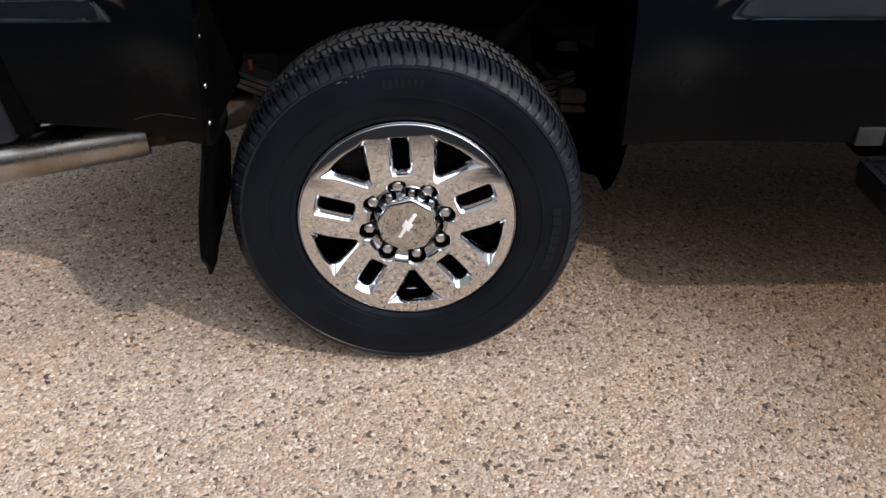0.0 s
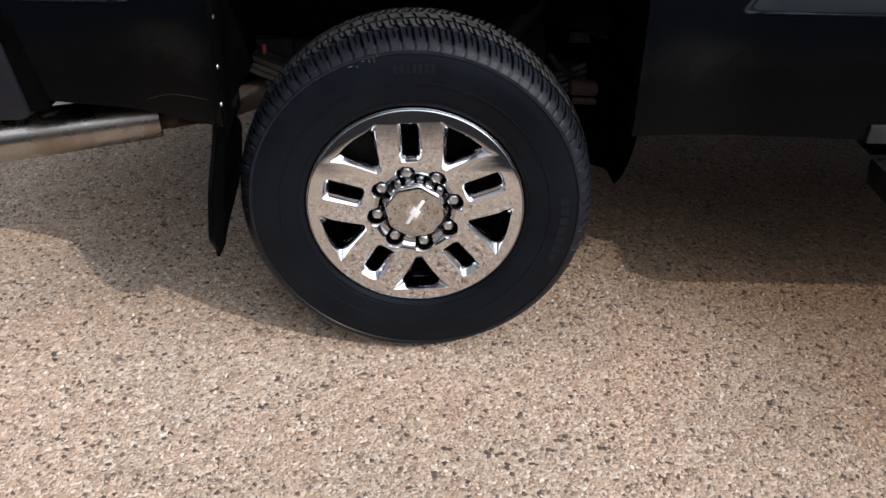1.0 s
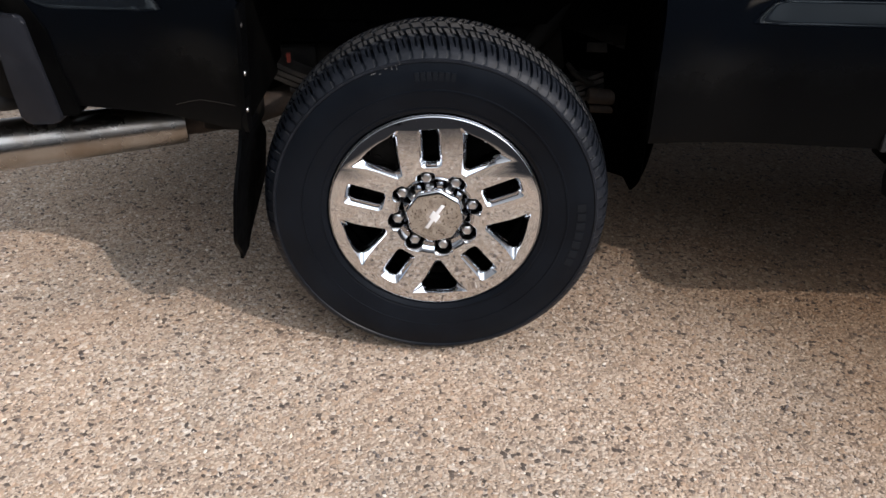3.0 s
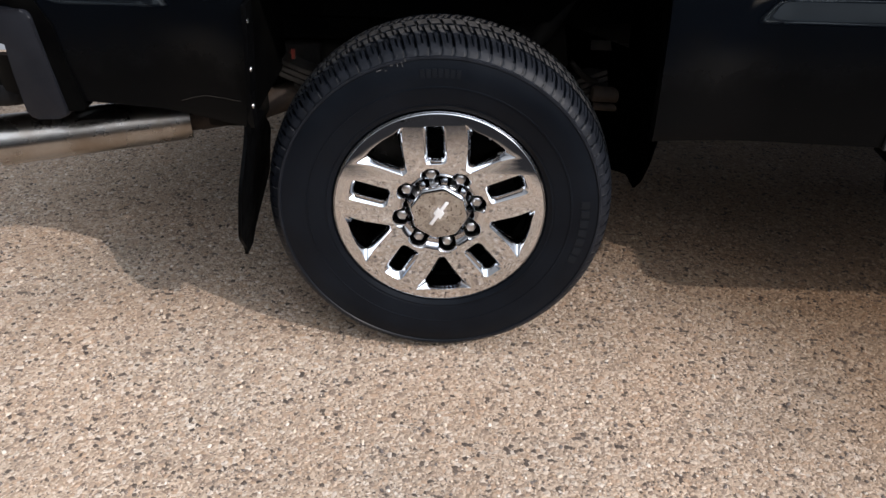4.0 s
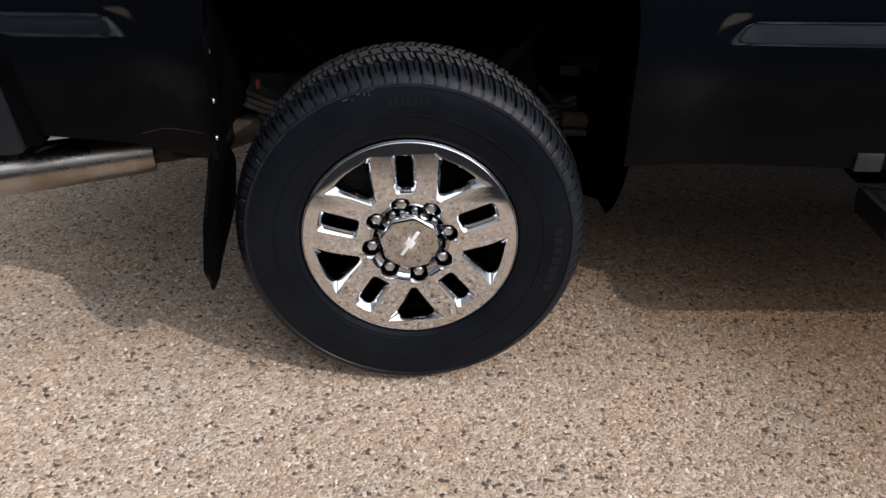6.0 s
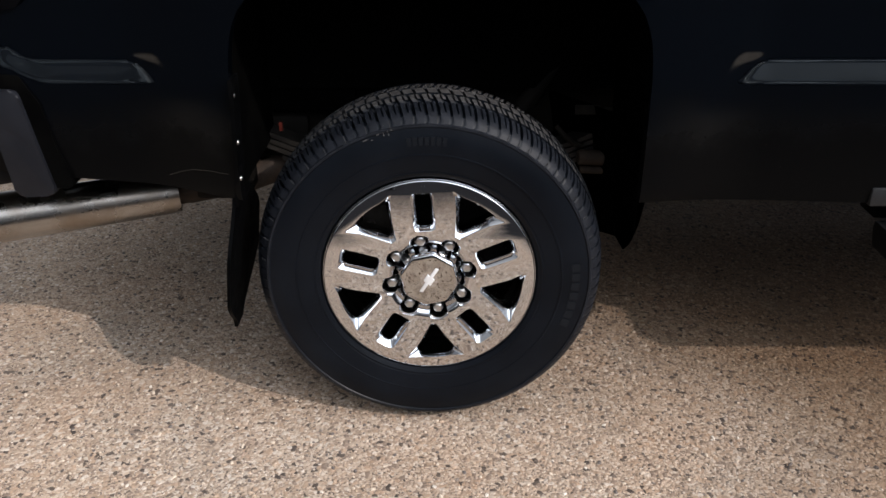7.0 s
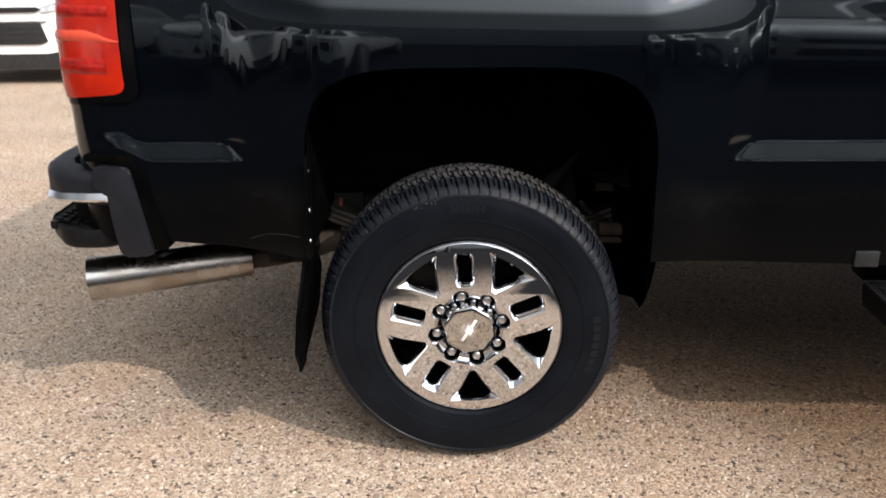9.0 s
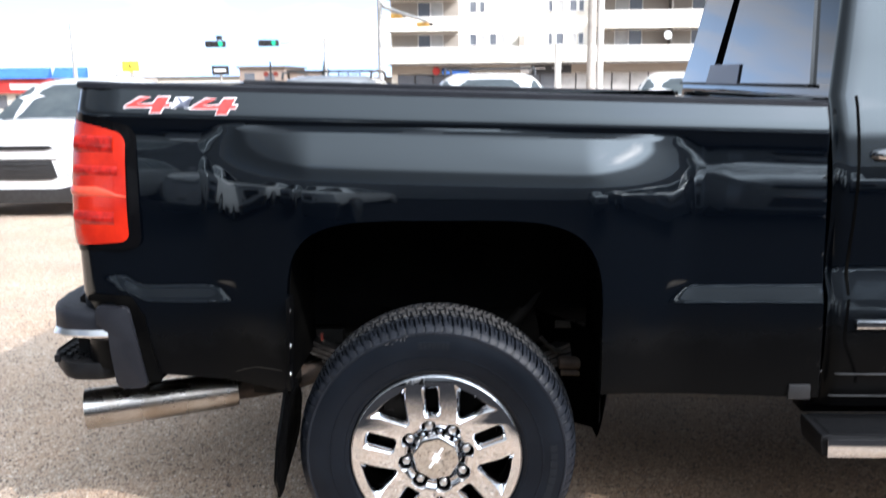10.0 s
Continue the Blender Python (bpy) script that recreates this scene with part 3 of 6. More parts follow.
# rear bumper
def bumper_bar(z0, z1, grow, top_round, lean=0.0):
    """A bar across the rear, with rounded ends, as a closed loft."""
    bm = bmesh.new()
    path = [(-0.885, 0.058), (-0.97, 0.052), (-1.045, 0.060), (-1.092, 0.092), (-1.122, 0.150), (-1.14, 0.26), (-1.15, 0.6), (-1.155, 1.0)]
    path += [(x, 2 - y) for x, y in path[-2::-1]]
    rows = []
    for x, y in path:
        c = Vector((-0.85, min(max(y, 0.28), 1.72), 0))
        d = (c - Vector((x, y, 0))).normalized()
        p = Vector((x, y, 0)) - d * grow
        drop = 0.016 * max(0.0, (x + 1.12) / 0.22) * (z1 > 0.8)
        prof = [(0.07, z0), (0.004, z0), (0, z0 + 0.006), (lean, z1 - top_round), (0.008 + lean, z1 - 0.006), (0.025, z1), (0.07, z1)]
        rows.append([(p + d * a) + Vector((0, 0, z - drop)) for a, z in prof])
    vs = grid_mesh(bm, rows, close_v=True)
    bm.faces.new(vs[0]), bm.faces.new(vs[-1])
    return bm


bumper = part("rear_bumper", bumper_bar(0.755, 0.838, 0, 0.02), GREY_PLASTIC, truck, "dark grey moulded rear step bumper")
bumper.matrix_world = Matrix.Translation((-0.012, 0, -0.012))
part("chrome_strip", bumper_bar(0.752, 0.780, 0.010, 0.006, 0.008), CHROME, bumper, "bright chrome bumper strip")
part("bumper_core", boxed(-1.07, -0.93, 0.16, 1.84, 0.60, 0.76, 0.01), BLACK_PLASTIC, bumper)
for far in (False, True):
    end = rounded([(-0.965, 0.772), (-0.965, 0.836), (-0.868, 0.832), (-0.8465, 0.700), (-0.8265, 0.592), (-0.918, 0.588), (-0.930, 0.70), (-0.934, 0.772)], 0.020, 5)
    bm = prism(bmesh.new(), [tuple(p) for p in end], 0.043, 0.20, 0.008)
    if far:
        bmesh.ops.scale(bm, vec=(1, -1, 1), verts=bm.verts[:])
        bmesh.ops.translate(bm, vec=(0, 2, 0), verts=bm.verts[:])
    bmesh.ops.translate(bm, vec=(0.012, 0, 0.012), verts=bm.verts[:])
    part("bumper_end", bm, GREY_PLASTIC, bumper)
    gap = rounded([(-0.985, 0.846), (-0.985, 0.866), (-0.862, 0.862), (-0.828, 0.800), (-0.812, 0.70), (-0.790, 0.607), (-0.87, 0.607), (-0.89, 0.80), (-0.91, 0.846)], 0.010, 4)
    bm = prism(bmesh.new(), [tuple(p) for p in gap], 0.0525, 0.16, 0.002)
    if far:
        bmesh.ops.scale(bm, vec=(1, -1, 1), verts=bm.verts[:])
        bmesh.ops.translate(bm, vec=(0, 2, 0), verts=bm.verts[:])
    bmesh.ops.translate(bm, vec=(0.012, 0, 0.012), verts=bm.verts[:])
    part("gap_filler", bm, LINER, bumper, "black filler between bumper and box")
    plan = rounded([(-0.92, 0.078), (-1.07, 0.074), (-1.148, 0.17), (-1.158, 0.43), (-0.92, 0.43)], 0.075, 8)
    mid = sum(plan, Vector((0, 0))) / len(plan)
    bm = bmesh.new()
    rows = []
    for shrink, z in ((0.84, 0.608), (0.94, 0.612), (0.985, 0.622), (1.0, 0.638), (1.0, 0.656), (0.985, 0.664), (0.955, 0.665), (0.945, 0.660)):
        loop = [mid + (p - mid) * shrink for p in plan]
        rows.append([(p.x, 2 - p.y if far else p.y, z + 0.010 * smoothstep(-1.02, -1.15, p.x)) for p in loop])
    vs = grid_mesh(bm, rows, close_v=True)
    bm.faces.new(vs[0]), bm.faces.new(vs[-1])
    step = part("corner_step", bm, BLACK_PLASTIC, bumper, "black plastic corner step", 40)
    bm = bmesh.new()
    for i in range(6):
        for j in range(7):
            x, y = -1.115 + 0.028 * i, 0.125 + 0.03 * j + (0.015 if i % 2 else 0)
            box(bm, x - 0.008, x + 0.008, (2 - y if far else y) - 0.008, (2 - y if far else y) + 0.008, 0.655, 0.672 + 0.004 * (i < 2))
    part("tread_studs", bm, BLACK_PLASTIC, step, smooth=0)

# exhaust
tip_a, tip_b = Vector((-0.660, 0.352, 0.476)), Vector((-1.10, 0.215, 0.456))
bm = bmesh.new()
tube(bm, [tip_a, tip_a.lerp(tip_b, 0.06), tip_a.lerp(tip_b, 0.5), tip_a.lerp(tip_b, 0.97), tip_b, tip_b, tip_b.lerp(tip_a, 0.35)], [0.0535, 0.0565, 0.0600, 0.0635, 0.0640, 0.0595, 0.056], 40, caps=False)
exhaust = part("exhaust_tip", bm, STAINLESS, truck, "polished stainless steel exhaust tip", 50)
bm = bmesh.new()
tube(bm, [(-0.60, 0.37, 0.478), (-0.68, 0.347, 0.473)], 0.034, 20)
tube(bm, [(-0.64, 0.36, 0.475), (-0.50, 0.41, 0.485), (-0.36, 0.47, 0.52), (-0.1, 0.55, 0.62), (0.3, 0.58, 0.62), (0.6, 0.60, 0.50), (2.4, 0.7, 0.42)], 0.036, 16)
part("exhaust_pipe", bm, RUST, truck, "rusty brown exhaust pipe")
bm = bmesh.new()
tube(bm, [(x, skin(x, z) - 0.001, z) for x, z in ((-0.572, 0.640), (-0.54, 0.652), (-0.512, 0.660), (-0.47, 0.661), (-0.43, 0.659))], 0.0009, 6)
part("splash_edge", bm, DUSTY_STEEL, truck, "thin pale edge of the underbody panel")

# mud flap on the rear edge of the wheel opening
bm = bmesh.new()
rows = []
for k in range(25):
    z = 0.60 - 0.335 * k / 24
    s = k / 24
    near = 0.008 - 0.056 * smoothstep(0.0, 0.45, s) + 0.070 * smoothstep(0.7, 1.0, s)
    wide = 0.15 + 0.17 * smoothstep(0.0, 0.4, s) - 0.26 * smoothstep(0.66, 1.0, s)
    x = -0.425 - 0.035 * s
    rows.append([(x + 0.004, near + wide * j / 8, z) for j in range(9)] + [(x - 0.004, near + wide * j / 8, z) for j in range(8, -1, -1)])
vs = grid_mesh(bm, rows, close_v=True)
bm.faces.new(vs[0]), bm.faces.new(vs[-1])
flap = part("mud_flap", bm, FLAP_RUBBER, truck, "black rubber mud flap with steel fixings")
bm = bmesh.new()
rows = []
for k in range(12):
    z = 0.87 - 0.29 * k / 11
    rows.append([(-0.399 - 0.022 * (k / 11) ** 2 + a, -0.014 + 0.022 * smoothstep(4, 11, k) + b, z) for a, b in ((0.004, 0), (0.004, 0.055), (-0.005, 0.055), (-0.005, 0))])
vs = grid_mesh(bm, rows, close_v=True)
bm.faces.new(vs[0]), bm.faces.new(vs[-1])
part("flap_mount", bm, FLAP_RUBBER, flap)
for x, y, z in ((-0.397, -0.002, 0.836), (-0.400, 0.002, 0.733), (-0.405, 0.012, 0.648)):
    bm = bmesh.new()
    bmesh.ops.create_uvsphere(bm, u_segments=12, v_segments=8, radius=0.006, matrix=Matrix.Translation((x, y, z)) @ Matrix.Diagonal((0.6, 1, 1, 1)))
    part("rivet", bm, STEEL, flap, "bright steel rivet")

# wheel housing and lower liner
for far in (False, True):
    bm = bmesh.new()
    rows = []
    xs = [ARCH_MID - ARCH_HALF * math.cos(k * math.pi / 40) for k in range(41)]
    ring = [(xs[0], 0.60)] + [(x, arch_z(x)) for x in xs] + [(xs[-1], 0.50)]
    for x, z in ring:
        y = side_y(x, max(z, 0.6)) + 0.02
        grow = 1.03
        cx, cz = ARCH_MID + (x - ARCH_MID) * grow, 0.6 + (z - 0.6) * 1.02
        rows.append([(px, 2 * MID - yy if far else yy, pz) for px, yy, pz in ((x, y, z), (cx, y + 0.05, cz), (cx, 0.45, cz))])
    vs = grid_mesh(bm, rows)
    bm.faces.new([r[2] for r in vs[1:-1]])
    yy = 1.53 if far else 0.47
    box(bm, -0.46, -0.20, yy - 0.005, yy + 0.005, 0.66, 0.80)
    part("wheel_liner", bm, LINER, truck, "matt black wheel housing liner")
# its lower edge runs to a point
bm = bmesh.new()
SHIELD_LOW = [(0.024, 0.575), (0.05, 0.515), (0.11, 0.445), (0.19, 0.386), (0.30, 0.373), (0.40, 0.352), (0.50, 0.34), (0.57, 0.34)]
rows = []
for k in range(23):
    y = 0.026 + 0.54 * k / 22
    z0 = lerp_table(SHIELD_LOW, y)
    rows.append([(0.462 - 0.7 * max(0.0, y - 0.30) + 0.028 * math.sin(2.6 * j / 11) * (0.6 + 0.4 * min(1, y / 0.2)), y, 0.70 + (z0 - 0.70) * j / 11) for j in range(12)])
grid_mesh(bm, rows)
bmesh.ops.solidify(bm, geom=bm.faces[:], thickness=0.004)
part("splash_shield", bm, LINER, truck, "black plastic splash shield with a pointed lower edge")

# chassis
for y in (0.52, 1.42):
    part("frame_rail", boxed(-1.0, 4.7, y, y + 0.07, 0.58, 0.74, 0.008), CHASSIS, truck)
for x in (-0.85, 0.75, 2.2, 3.4):
    bm = bmesh.new()
    tube(bm, [(x, 0.55, 0.66), (x, 1.45, 0.66)], 0.05, 16)
    part("cross_member", bm, CHASSIS, truck)
for x in (0, 3.9):
    bm = bmesh.new()
    tube(bm, [(x, 0.30, 0.402), (x, 0.85, 0.402), (x, 0.9, 0.402), (x, 1.0, 0.402), (x, 1.1, 0.402), (x, 1.15, 0.402), (x, 1.70, 0.402)], [0.05, 0.05, 0.11, 0.15, 0.11, 0.05, 0.05], 20)
    part("axle", bm, CHASSIS, truck, "grimy black axle with differential")
for far in (False, True):
    y = 1.575 if far else 0.425
    for i in range(4):
        bm = bmesh.new()
        half = 0.72 - 0.11 * i
        rows = []
        for k in range(21):
            s = -1 + 2 * k / 20
            x, z = s * half, 0.525 + 0.27 * (s * half / 0.72) ** 2 - 0.017 * i
            rows.append([(x, y - 0.032, z - 0.006), (x, y + 0.032, z - 0.006), (x, y + 0.032, z + 0.006), (x, y - 0.032, z + 0.006)])
        vs = grid_mesh(bm, rows, close_v=True)
        bm.faces.new(vs[0]), bm.faces.new(vs[-1])
        part("leaf_spring", bm, SPRING, truck, "dusty steel spring leaf")
    bm = boxed(-0.07, 0.07, y - 0.05, y + 0.05, 0.42, 0.54, 0.01)
    part("spring_seat", bm, CHASSIS, truck)
    bm = bmesh.new()
    tube(bm, [(0.34, y + 0.05, 0.80), (0.20, y + 0.04, 0.62), (0.19, y + 0.04, 0.61), (0.06, y + 0.02, 0.42)], [0.024, 0.024, 0.034, 0.034], 16)
    part("shock_absorber", bm, CHASSIS, truck)
# added block, out of view, that stops a sun spot on the ground
part("sun_leak_plug", boxed(-0.58, -0.45, 0.24, 0.36, 0.50, 0.62, 0.01), CHASSIS, truck)
# added dark block that covers the bright ground behind the flap
part("dark_gap_cover", boxed(-0.60, -0.33, 0.475, 0.515, 0.46, 0.64, 0.012), CHASSIS, truck)
# exhaust silencer and brackets ahead of the axle
bm = bmesh.new()
tube(bm, [(0.374, 0.375, 0.562), (0.379, 0.375, 0.562), (0.441, 0.375, 0.560), (0.446, 0.375, 0.560)], [0.012, 0.020, 0.020, 0.012], 18)
part("shock_bush", bm, RUST, truck, "brown rusty shock absorber bush")
bm = bmesh.new()
tube(bm, [(0.384, 0.375, 0.528), (0.446, 0.375, 0.526)], 0.010, 12)
part("spring_bolt", bm, RUST, truck)
bm = bmesh.new()
tube(bm, [(0.317, 0.375, 0.646), (0.335, 0.375, 0.623), (0.364, 0.375, 0.600), (0.388, 0.385, 0.590)], [0.006, 0.008, 0.008, 0.006], 10)
part("brake_hose", bm, DUSTY_STEEL, truck, "dusty brake hose")
part("heat_shield", boxed(0.362, 0.425, 0.375, 0.380, 0.675, 0.700, 0.002), DUSTY_STEEL, truck, "dusty grey heat shield")
# added near-black sheet standing in for the darkness behind the wheel
part("black_backdrop", boxed(0.12, 0.50, 0.605, 0.612, 0.30, 0.64, 0.002), LINER, truck)
part("heat_shield_tab", boxed(0.434, 0.456, 0.375, 0.380, 0.682, 0.693, 0.002), DUSTY_STEEL, truck)
part("warning_tag", boxed(-0.392, -0.383, 0.39, 0.40, 0.626, 0.650, 0.001), ORANGE, truck, "small orange plastic tag")
part("spare_tyre", revolve(bmesh.new(), [(0.20, -0.09), (0.36, -0.12), (0.40, -0.08), (0.405, 0.08), (0.36, 0.12), (0.20, 0.09)], 40, close=True), CHASSIS, truck, "black spare tyre under the load floor").matrix_world = pose(-0.62, 1.0, 0.60, 90, 0, 0)
part("fuel_tank", boxed(0.62, 2.3, 0.62, 1.05, 0.36, 0.70, 0.05), CHASSIS, truck)
bm = bmesh.new()
tube(bm, [(0.15, 1.0, 0.42), (1.6, 1.0, 0.50), (2.4, 1.0, 0.54)], 0.05, 14)
part("drive_shaft", bm, CHASSIS, truck)
part("gearbox", boxed(2.3, 3.3, 0.80, 1.25, 0.36, 0.66, 0.06), CHASSIS, truck)

# running boards
for far in (False, True):
    def flip(bm):
        if far:
            bmesh.ops.scale(bm, vec=(1, -1, 1), verts=bm.verts[:])
            bmesh.ops.translate(bm, vec=(0, 2, 0), verts=bm.verts[:])
        return bm
    bm = prism(bmesh.new(), [(1.095, 0.470), (1.072, 0.476), (1.07, 0.455), (1.078, 0.41), (3.30, 0.41), (3.35, 0.44), (3.34, 0.472), (3.30, 0.472)], 0.018, 0.176, 0.006)
    board = part("running_board", flip(bm), BLACK_PLASTIC, truck, "black running board with chrome edge")
    part("chrome_edge", flip(prism(bmesh.new(), [(1.085, 0.466), (1.088, 0.414), (3.28, 0.414), (3.28, 0.466)], 0.004, 0.022, 0.004)), CHROME, board, "bright chrome running board edge")
    for i in range(8):
        part("tread_ridge", flip(boxed(1.10, 3.2, 0.04 + 0.014 * i, 0.047 + 0.014 * i, 0.470, 0.475)), BLACK_PLASTIC, board, smooth=0)
    for x in (1.38, 1.82, 2.4, 3.1):
        part("board_bracket", flip(boxed(x, x + 0.115, 0.16, 0.40, 0.44, 0.50, 0.006)), CHASSIS, board)

# cab and front end
SECTION = [(0.125, 0.52), (0.104, 0.56), (0.089, 0.62), (0.076, 0.70), (0.066, 0.853), (0.098, 0.915), (0.092, 0.97), (0.078, 1.06), (0.070, 1.15), (0.074, 1.22), (0.090, 1.30), (0.112, 1.37), (0.128, 1.40), (0.160, 1.52), (0.250, 1.83), (0.28, 1.89), (0.34, 1.93), (0.6, 1.955), (1.0, 1.96)]


def cab_limit(x):
    return lerp_table([(1.09, 1.90), (1.2, 1.96), (2.5, 1.97), (2.75, 1.93), (3.45, 1.36), (3.5, 1.34), (4.6, 1.26), (4.78, 1.15), (4.86, 0.9)], x)


def cab_row(x):
    pts = []
    lim = cab_limit(x)
    low = 0.0
    if abs(x - 3.9) < 0.46:
        low = 0.5 + 0.52 * (1 - (abs(x - 3.9) / 0.46) ** 3.5) ** (1 / 3.5)
    inset = 0.02 * smoothstep(1.10, 1.070, x) + 0.12 * smoothstep(4.55, 4.86, x) ** 2
    for y, z in SECTION:
        zz = max(min(z, lim - 0.03 * (1 - min(1.0, y))), low)
        pts.append((x + (0.16 * max(0.0, zz - 1.40) + 0.034 * max(0.0, 1.36 - zz)) * smoothstep(1.6, 1.07, x), y + inset, zz))
    return pts + [(a, 2 - b, c) for a, b, c in pts[-2::-1]]


bm = bmesh.new()
stations = [1.070, 1.073, 1.080, 1.092, 1.11, 1.15] + list(np.linspace(1.25, 3.4, 14)) + list(np.linspace(3.44, 4.36, 24)) + [4.5, 4.6, 4.7, 4.78, 4.83, 4.86]
vs = grid_mesh(bm, [cab_row(x) for x in stations])
m = len(vs[0])
for row in (vs[0], vs[-1]):
    for i in range(m // 2):
        q = [row[i], row[i + 1], row[m - 2 - i], row[m - 1 - i]]
        q = list(dict.fromkeys(q))
        if len(q) > 2:
            bm.faces.new(q)
part("cab_body", bm, PAINT, truck, "dark teal painted cab body", 34)


def pane_x(z):
    return 1.060 + (z - 1.40) * 0.16


def rear_slab(outline, front, back, bevel=0.0):
    """A slab in the slanting plane of the rear window; outline of (y, z)."""
    bm = bmesh.new()
    a = [bm.verts.new((pane_x(z) + front, y, z)) for y, z in outline]
    c = [bm.verts.new((pane_x(z) + back, y, z)) for y, z in outline]
    bm.faces.new(a), bm.faces.new(c[::-1])
    for k in range(len(outline)):
        bm.faces.new((a[k], a[(k + 1) % len(outline)], c[(k + 1) % len(outline)], c[k]))
    return bm


rear_glass = part("rear_window", rear_slab([(0.275, 1.43), (0.40, 1.70), (0.46, 1.82), (1.60, 1.82), (1.66, 1.80), (1.84, 1.43)], 0.0, 0.012), GLASS, truck, "tinted rear window reflecting sky", 0)
part("window_seal", rear_slab([(0.262, 1.420), (0.27, 1.43), (1.85, 1.43), (1.86, 1.420)], -0.006, 0.014), BLACK_PLASTIC, rear_glass, "", 0)
part("window_divider", rear_slab([(1.25, 1.432), (1.16, 1.815), (1.215, 1.815), (1.34, 1.432)], -0.004, 0.004), LINER, rear_glass, "", 0)
part("grey_sticker", rear_slab([(0.96, 1.426), (0.97, 1.497), (1.37, 1.500), (1.39, 1.426)], -0.007, -0.003), GREY_DECAL, rear_glass, "plain grey sticker in the window", 0)
for far in (False, True):
    def flip(bm):
        if far:
            bmesh.ops.scale(bm, vec=(1, -1, 1), verts=bm.verts[:])
            bmesh.ops.translate(bm, vec=(0, 2, 0), verts=bm.verts[:])
        return bm
    for x0, x1, x2, x3 in ((1.24, 2.02, 2.02, 1.36), (2.10, 3.12, 2.70, 2.10)):
        bm = bmesh.new()
        pts = [(x0, 1.415), (x1, 1.415), (x2, 1.80), (x3, 1.80)]
        def glass_y(z):
            return lerp_table([(1.40, 0.128), (1.52, 0.160), (1.83, 0.250)], z)
        a = [bm.verts.new((x, glass_y(z) - 0.004, z)) for x, z in pts]
        c = [bm.verts.new((x, glass_y(z) + 0.01, z)) for x, z in pts]
        bm.faces.new(a), bm.faces.new(c[::-1])
        for k in range(4):
            bm.faces.new((a[k], a[(k + 1) % 4], c[(k + 1) % 4], c[k]))
        part("side_window", flip(bm), GLASS, truck, "tinted side window")
    # door seams, handles and side moulding
    for x in (1.135, 2.06, 3.02):
        bm = bmesh.new()
        rows = []
        for k in range(30):
            z = 0.60 + 0.80 * k / 29
            y = lerp_table([(b, a) for a, b in SECTION[:13]], z)
            xx = x + (0.05 * smoothstep(0.75, 0.60, z) if x < 2 else 0)
            rows.append([(xx - 0.004, y - 0.0015, z), (xx + 0.004, y - 0.0015, z), (xx + 0.004, y + 0.01, z), (xx - 0.004, y + 0.01, z)])
        vs = grid_mesh(bm, rows, close_v=True)
        bm.faces.new(vs[0]), bm.faces.new(vs[-1])
        part("door_seam", flip(bm), LINER, truck)
    for x in (1.175, 2.12):
        bm = bmesh.new()
        tube(bm, [(x, 0.08, 1.245), (x + 0.015, 0.05, 1.247), (x + 0.05, 0.042, 1.248), (x + 0.19, 0.042, 1.248), (x + 0.225, 0.05, 1.247), (x + 0.24, 0.08, 1.245)], [0.012, 0.016, 0.017, 0.017, 0.016, 0.012], 12)
        part("door_handle", flip(bm), CHROME, truck, "chrome door handle")
    for x0, x1 in ((1.16, 2.03), (2.09, 2.99)):
        part("door_moulding", flip(boxed(x0, x1, 0.058, 0.085, 0.768, 0.792, 0.005)), CHROME, truck, "chrome door moulding")
    bm = bmesh.new()
    box(bm, 0.988, 1.050, 0.060, 0.17, 0.562, 0.606, 0.005)
    box(bm, 1.046, 1.078, 0.064, 0.17, 0.640, 0.646, 0.002)
    part("step_pad_bracket", flip(bm), BRACKET, truck, "bare metal bracket under the box corner")
    # pale tubes drawn in place of the highlights on the rocker's edges
    for z, y, x0, x1 in ((0.629, 0.0855, 1.124, 1.98), (0.558, 0.1035, 1.118, 3.40)):
        bm = bmesh.new()
        tube(bm, [(x0, y + 0.006, z), (x0 + 0.012, y, z), (x1 - 0.012, y, z), (x1, y + 0.006, z)], 0.0032, 8)
        part("sill_highlight", flip(bm), BRACKET, truck, "thin pale line drawn as edge highlight along the cab sill")
    part("rocker_trim", flip(prism(bmesh.new(), [(1.09, 0.464), (1.09, 0.535), (3.42, 0.535), (3.42, 0.464)], 0.212, 0.30, 0.006)), BLACK_GLOSS, truck)
part("windscreen", prism(bmesh.new(), [(2.80, 1.87), (3.40, 1.385), (3.415, 1.39), (2.815, 1.885)], 0.34, 1.66), GLASS, truck, "tinted windscreen")
part("front_bumper", boxed(4.80, 4.93, 0.10, 1.90, 0.50, 0.72, 0.03), CHROME, truck, "chrome front bumper")
part("front_grille", boxed(4.80, 4.875, 0.45, 1.55, 0.76, 1.10, 0.02), BLACK_GLOSS, truck, "black front grille")
for y in (0.16, 1.56):
    part("headlight", boxed(4.74, 4.85, y, y + 0.28, 0.82, 1.08, 0.02), GLASS, truck, "clear headlight")


